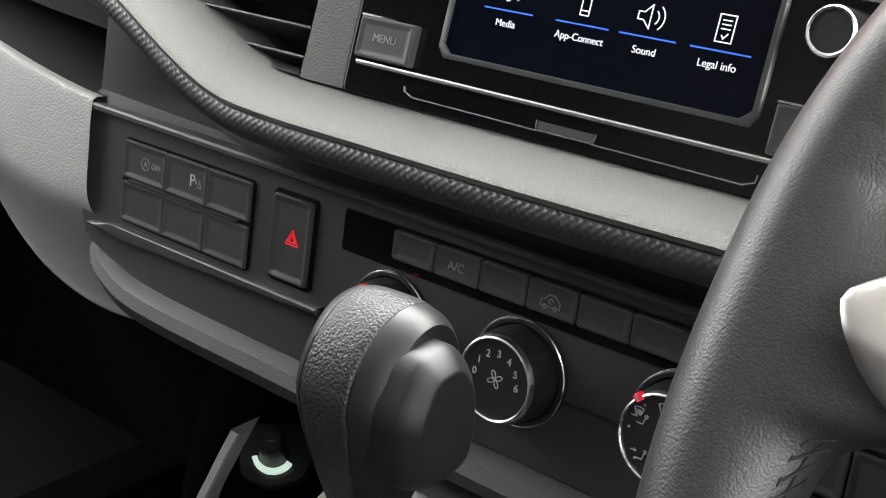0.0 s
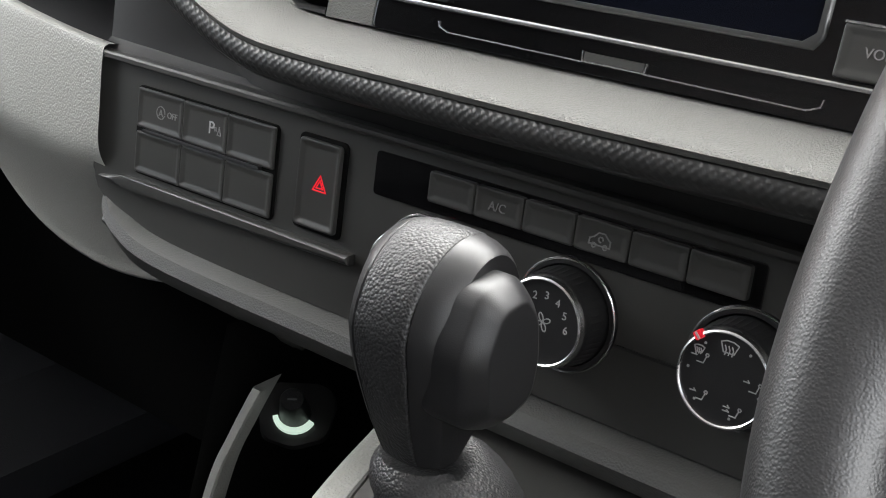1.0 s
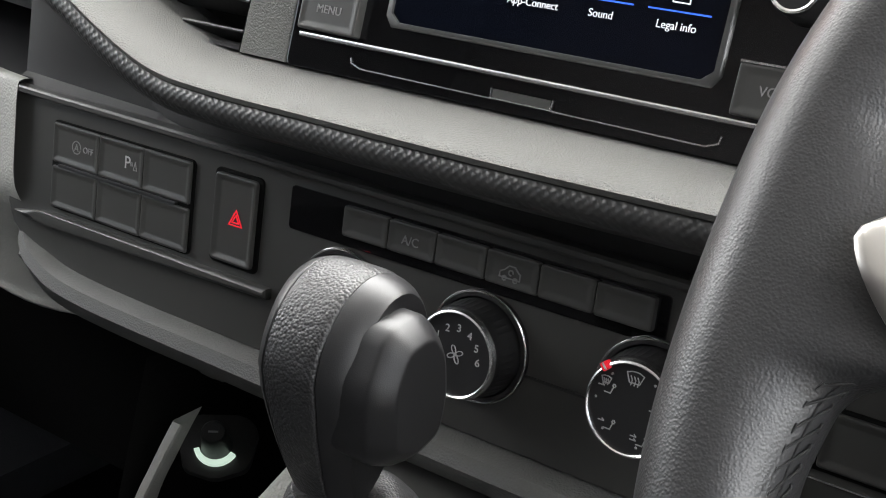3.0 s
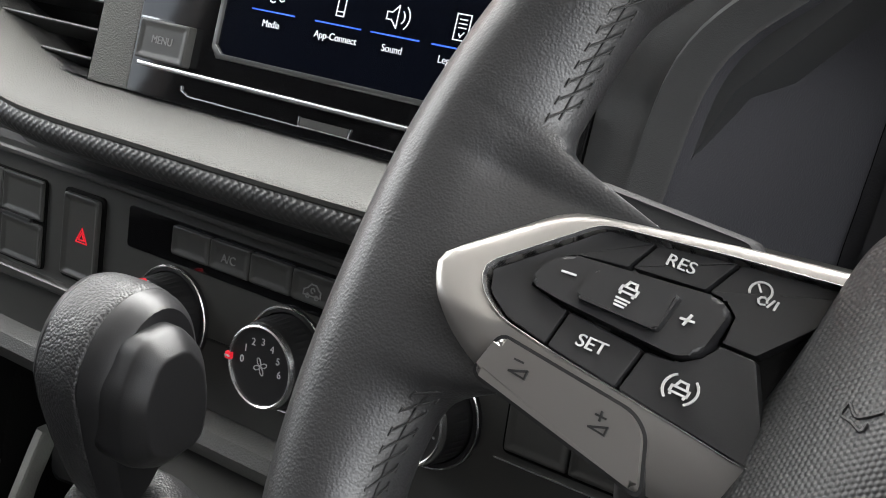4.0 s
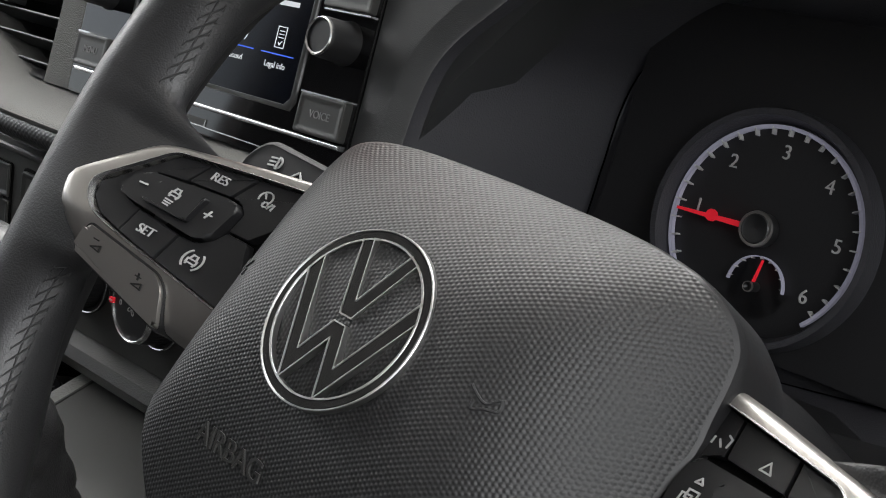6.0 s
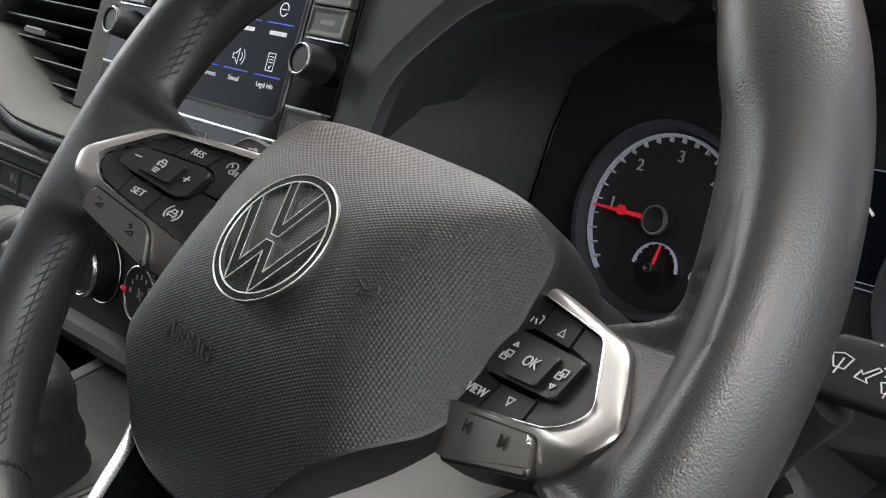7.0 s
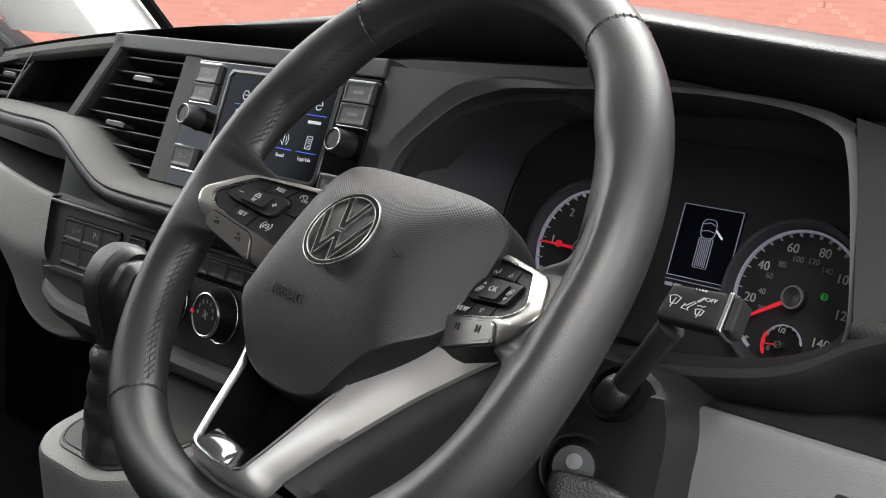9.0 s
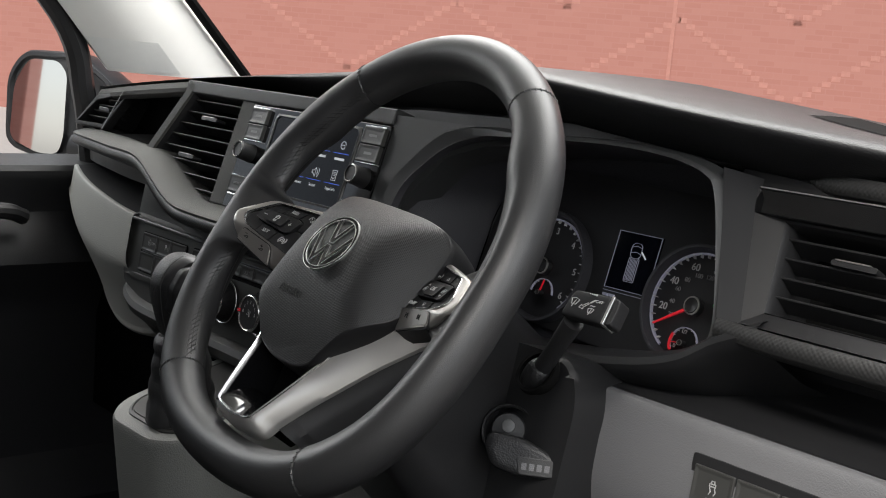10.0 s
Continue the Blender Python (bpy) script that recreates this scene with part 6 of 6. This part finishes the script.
part("body", stepped(C_OUT, [(-0.010, -0.18), (-0.004, -0.06), (-0.0005, -0.006), (0.0, 0.0), (0.002, 0.003), (0.005, 0.004), (0.012, 0.0035)]), CONSOLE_GREY, console, "grey grained body", m=MP)
part("inset_plate", stepped(inset(C_OUT, 0.016), [(0.0, 0.0), (0.0, 0.0048), (0.0012, 0.0056), (0.003, 0.0056), (0.0034, 0.0046), (0.0045, 0.0046), (0.005, 0.0056)]), FASCIA, console, "dark grey inset plate", m=MP)

# footwell side bracket and power socket
bracket = thing("footwell_bracket", "pale grey upright beside the footwell", "bracket", pose(0, 0, 0))
rows = []
for p in spline([(-0.5105, 0.160, 0.968), (-0.517, 0.160, 0.957), (-0.531, 0.160, 0.932), (-0.550, 0.160, 0.895), (-0.575, 0.158, 0.820)], 6):
    rows.append([p + Vector((-0.0036, 0.02, 0)), p + Vector((-0.0036, 0.0, 0)), p + Vector((-0.0026, -0.0012, 0)), p + Vector((0.0026, -0.0012, 0)), p + Vector((0.0036, 0.0, 0)), p + Vector((0.0036, 0.006, 0))])
part("upright", skin(rows), PALE_GREY, bracket)
# near-black sheet added to stand for the footwell's shade
part("shade_wall", skin([[(-0.545, 0.17, 0.99), (-0.53, 0.32, 0.99)], [(-0.60, 0.16, 0.78), (-0.56, 0.32, 0.78)]]), VOID, bracket, smooth=False)
SO = look((-0.521, 0.196, 0.936), (-0.521 - 0.40, 0.196 + 0.50, 0.936 - 0.80)) @ Matrix.Scale(0.76, 4)
socket = thing("power_socket", "black power socket with a glowing pale ring", "socket", SO)
part("plate", prism(rounded([(-0.028, 0.012), (-0.024, -0.018), (0.0, -0.026), (0.024, -0.018), (0.03, 0.012), (0.02, 0.024), (-0.02, 0.024)], 0.006), -0.012, -0.004, 0.002), SATIN_BLACK, socket)
part("light_ring", ring_arc(0.0125, 0.0165, 195, 330, -0.004, 0.0005, 40), LIT_SOCKET, socket, "glowing pale ring")
plug = thing("power_plug", "small round black plug pushed into the power socket", "plug", SO)
part("body", lathe([(0.0118, -0.004), (0.0100, 0.012), (0.0092, 0.021), (0.0080, 0.0225), (0.0001, 0.0225)], 32), SOFT_BLACK, plug)
part("end_mark", prism(rect(-0.0035, 0.0035, -0.0007, 0.0007), 0.0222, 0.0228), GREY_INK, plug, "small pale mark")
# underside below the passenger panel and ledge, in near-black that paints its shade
part("shaded_underside", skin([[(-0.60, 0.185, 1.02), (-0.50, 0.19, 1.01), (-0.40, 0.2, 1.0), (-0.15, 0.2, 1.0)], [(-0.58, 0.220, 0.97), (-0.50, 0.228, 0.965), (-0.40, 0.23, 0.96), (-0.15, 0.23, 0.96)], [(-0.58, 0.26, 0.90), (-0.46, 0.27, 0.90), (-0.40, 0.28, 0.90), (-0.15, 0.28, 0.90)]]), VOID, dash)

# left side of the cab: far vent, pocket, door, pillar, mirror
ML = frame_of(-0.985, 0.285, 1.222, 14)
LV = [(-0.066, -0.022), (-0.022, 0.013), (0.067, 0.029), (0.016, -0.020)]
vent("side_vent", LV, [(-0.054 + 0.011 * i, 0.024 + 0.011 * i, -0.013 + 0.009 * i) for i in range(4)], [(0.0, 0.002)], ML, "small dark slatted air vent at the dashboard's end")
part("vent_frame", ring_plate([(-0.080, -0.028), (-0.028, 0.020), (0.078, 0.036), (0.020, -0.026)], LV, -0.01, 0.004), MID_GREY, dash, m=ML)
# pocket lined near-black: the shade inside is put into the colour
part("pocket", skin([[(-0.872, 0.262, 1.254), (-0.577, 0.212, 1.277)], [(-0.872, 0.345, 1.258), (-0.577, 0.315, 1.282)], [(-0.905, 0.345, 1.196), (-0.665, 0.315, 1.198)], [(-0.905, 0.252, 1.196), (-0.673, 0.204, 1.1985)]]), VOID, dash, "open pocket, its inner shade painted near-black", smooth=False)

rows = []
for x in [-1.06 + 0.46 * i / 12 for i in range(13)]:
    z = pad_crest(x) - 0.013
    y = 0.222 + 0.10 * max(0.0, (-0.60 - x) / 0.5) ** 1.4
    rows.append([(x, y + 0.03, z + 0.008), (x, y + 0.004, z + 0.006), (x, y - 0.001, z - 0.001), (x, y, z - 0.006), (x, y + 0.006, z - 0.010), (x, y + 0.03, z - 0.010)])
part("pocket_edge", skin(rows), SLATE, dash, "slate edge over vent and pocket")
part("pocket_divider", skin([[(-0.890, 0.268, 1.256), (-0.880, 0.264, 1.256)], [(-0.935, 0.258, 1.198), (-0.924, 0.254, 1.198)]]), DARK_SLATE, dash, smooth=False)

door = thing("passenger_door", "closed dark grey passenger door with black window frame", "door", pose(0, 0, -0.042))
rows = []
for y in [0.75 - 1.65 * i / 24 for i in range(25)]:
    row = [(-1.17, y, 1.180), (-1.085, y, 1.172), (-1.078, y, 1.164), (-1.080, y, 1.150), (-1.095, y, 1.13), (-1.10, y, 1.10), (-1.06, y, 1.06), (-1.05, y, 1.03), (-1.075, y, 0.99), (-1.10, y, 0.94), (-1.10, y, 0.72), (-1.04, y, 0.66), (-1.06, y, 0.60), (-1.15, y, 0.58)]
    rows.append([Vector(p) for p in row])
part("panel", skin(rows), DOOR_GREY, door, "moulded dark grey door panel")
part("pull", tube(spline([(-1.055, 0.20, 1.10), (-1.040, 0.16, 1.112), (-1.040, 0.06, 1.108), (-1.055, 0.0, 1.09)], 6), 0.012, 10), SOFT_BLACK, door, "dark pull handle")
part("window_frame", tube(spline([(-1.12, 0.330, 1.175), (-1.115, 0.312, 1.28), (-1.10, 0.262, 1.40), (-1.08, 0.06, 1.60), (-1.02, -0.2, 1.84), (-1.0, -0.3, 1.90), (-1.0, -0.9, 1.90)], 6), 0.018, 10), SATIN_BLACK, door, "black window frame")

pillar = thing("windscreen_pillar", "off-white windscreen pillar trim", "pillar", pose(0, 0, 0))
rows = []
for s in [i / 16 for i in range(17)]:
    a = Vector((-1.085, 0.338, 1.275)).lerp(Vector((-0.99, -0.33, 2.0)), s)
    b = Vector((-1.06, 0.555, 1.270)).lerp(Vector((-0.97, -0.19, 2.0)), s)
    mid = (a + b) / 2 + Vector((0.03, -0.01, 0))
    rows.append([a + Vector((-0.03, 0.01, 0)), a, a.lerp(mid, 0.5) + Vector((0.008, 0, 0)), mid, mid.lerp(b, 0.5) + Vector((0.006, 0, 0)), b, b + Vector((-0.02, 0.02, 0))])
part("trim", skin(rows), PILLAR, pillar)
part("badge_patch", skin([[rows[i][j] + Vector((0.0025, -0.001, 0.004)) for j in (1, 2, 3)] for i in (0, 1)]), HEADLINER, pillar, "grey patch on the trim")
part("seal", tube([Vector((-1.05, 0.568, 1.268)).lerp(Vector((-0.96, -0.18, 2.0)), i / 12) for i in range(13)], 0.008, 8), VOID, pillar, "black windscreen seal")
pillar_r = thing("windscreen_pillar", "off-white windscreen pillar trim", "pillar", pose(0, 0, 0))
part("trim", skin([[Vector((-0.66 - p.x, p.y, p.z)) for p in row] for row in rows]), PILLAR, pillar_r)

mirror = thing("door_mirror", "black door mirror housing reflecting a brick wall", "mirror", pose(-1.40, 0.372, 1.195))
MM = Matrix.Rotation(radians(22), 4, "Z") @ Matrix.Rotation(radians(-4), 4, "X") @ Matrix(((1, 0, 0, 0), (0, 0, -1, 0), (0, 1, 0, 0), (0, 0, 0, 1)))
MO = rounded([(-0.088, -0.075), (-0.095, 0.050), (-0.06, 0.095), (0.070, 0.098), (0.150, 0.055), (0.175, 0.02), (0.085, -0.080), (0.03, -0.098)], 0.03, 6)
MG = rounded([(-0.072, -0.062), (-0.070, 0.035), (-0.040, 0.080), (0.030, 0.080), (0.052, 0.06), (0.055, -0.05), (0.045, -0.078), (0.0, -0.082)], 0.02, 6)
part("housing", stepped(MO, [(0.03, -0.09), (0.012, -0.075), (0.0, -0.04), (0.0, 0.0), (0.003, 0.006), (0.010, 0.007), (0.014, 0.002)]), SATIN_BLACK, mirror, m=MM)
part("mirror_glass", prism(MG, 0.003, 0.010, 0.0), material("mirror_silver", (0.85, 0.86, 0.87), 0.02, metal=1.0, vary=0.01), mirror, "mirror glass", m=MM)
part("arm", tube([(0.08, 0.03, -0.06), (0.18, 0.06, -0.07), (0.25, 0.08, -0.075)], [0.03, 0.026, 0.03], 12), SATIN_BLACK, mirror)
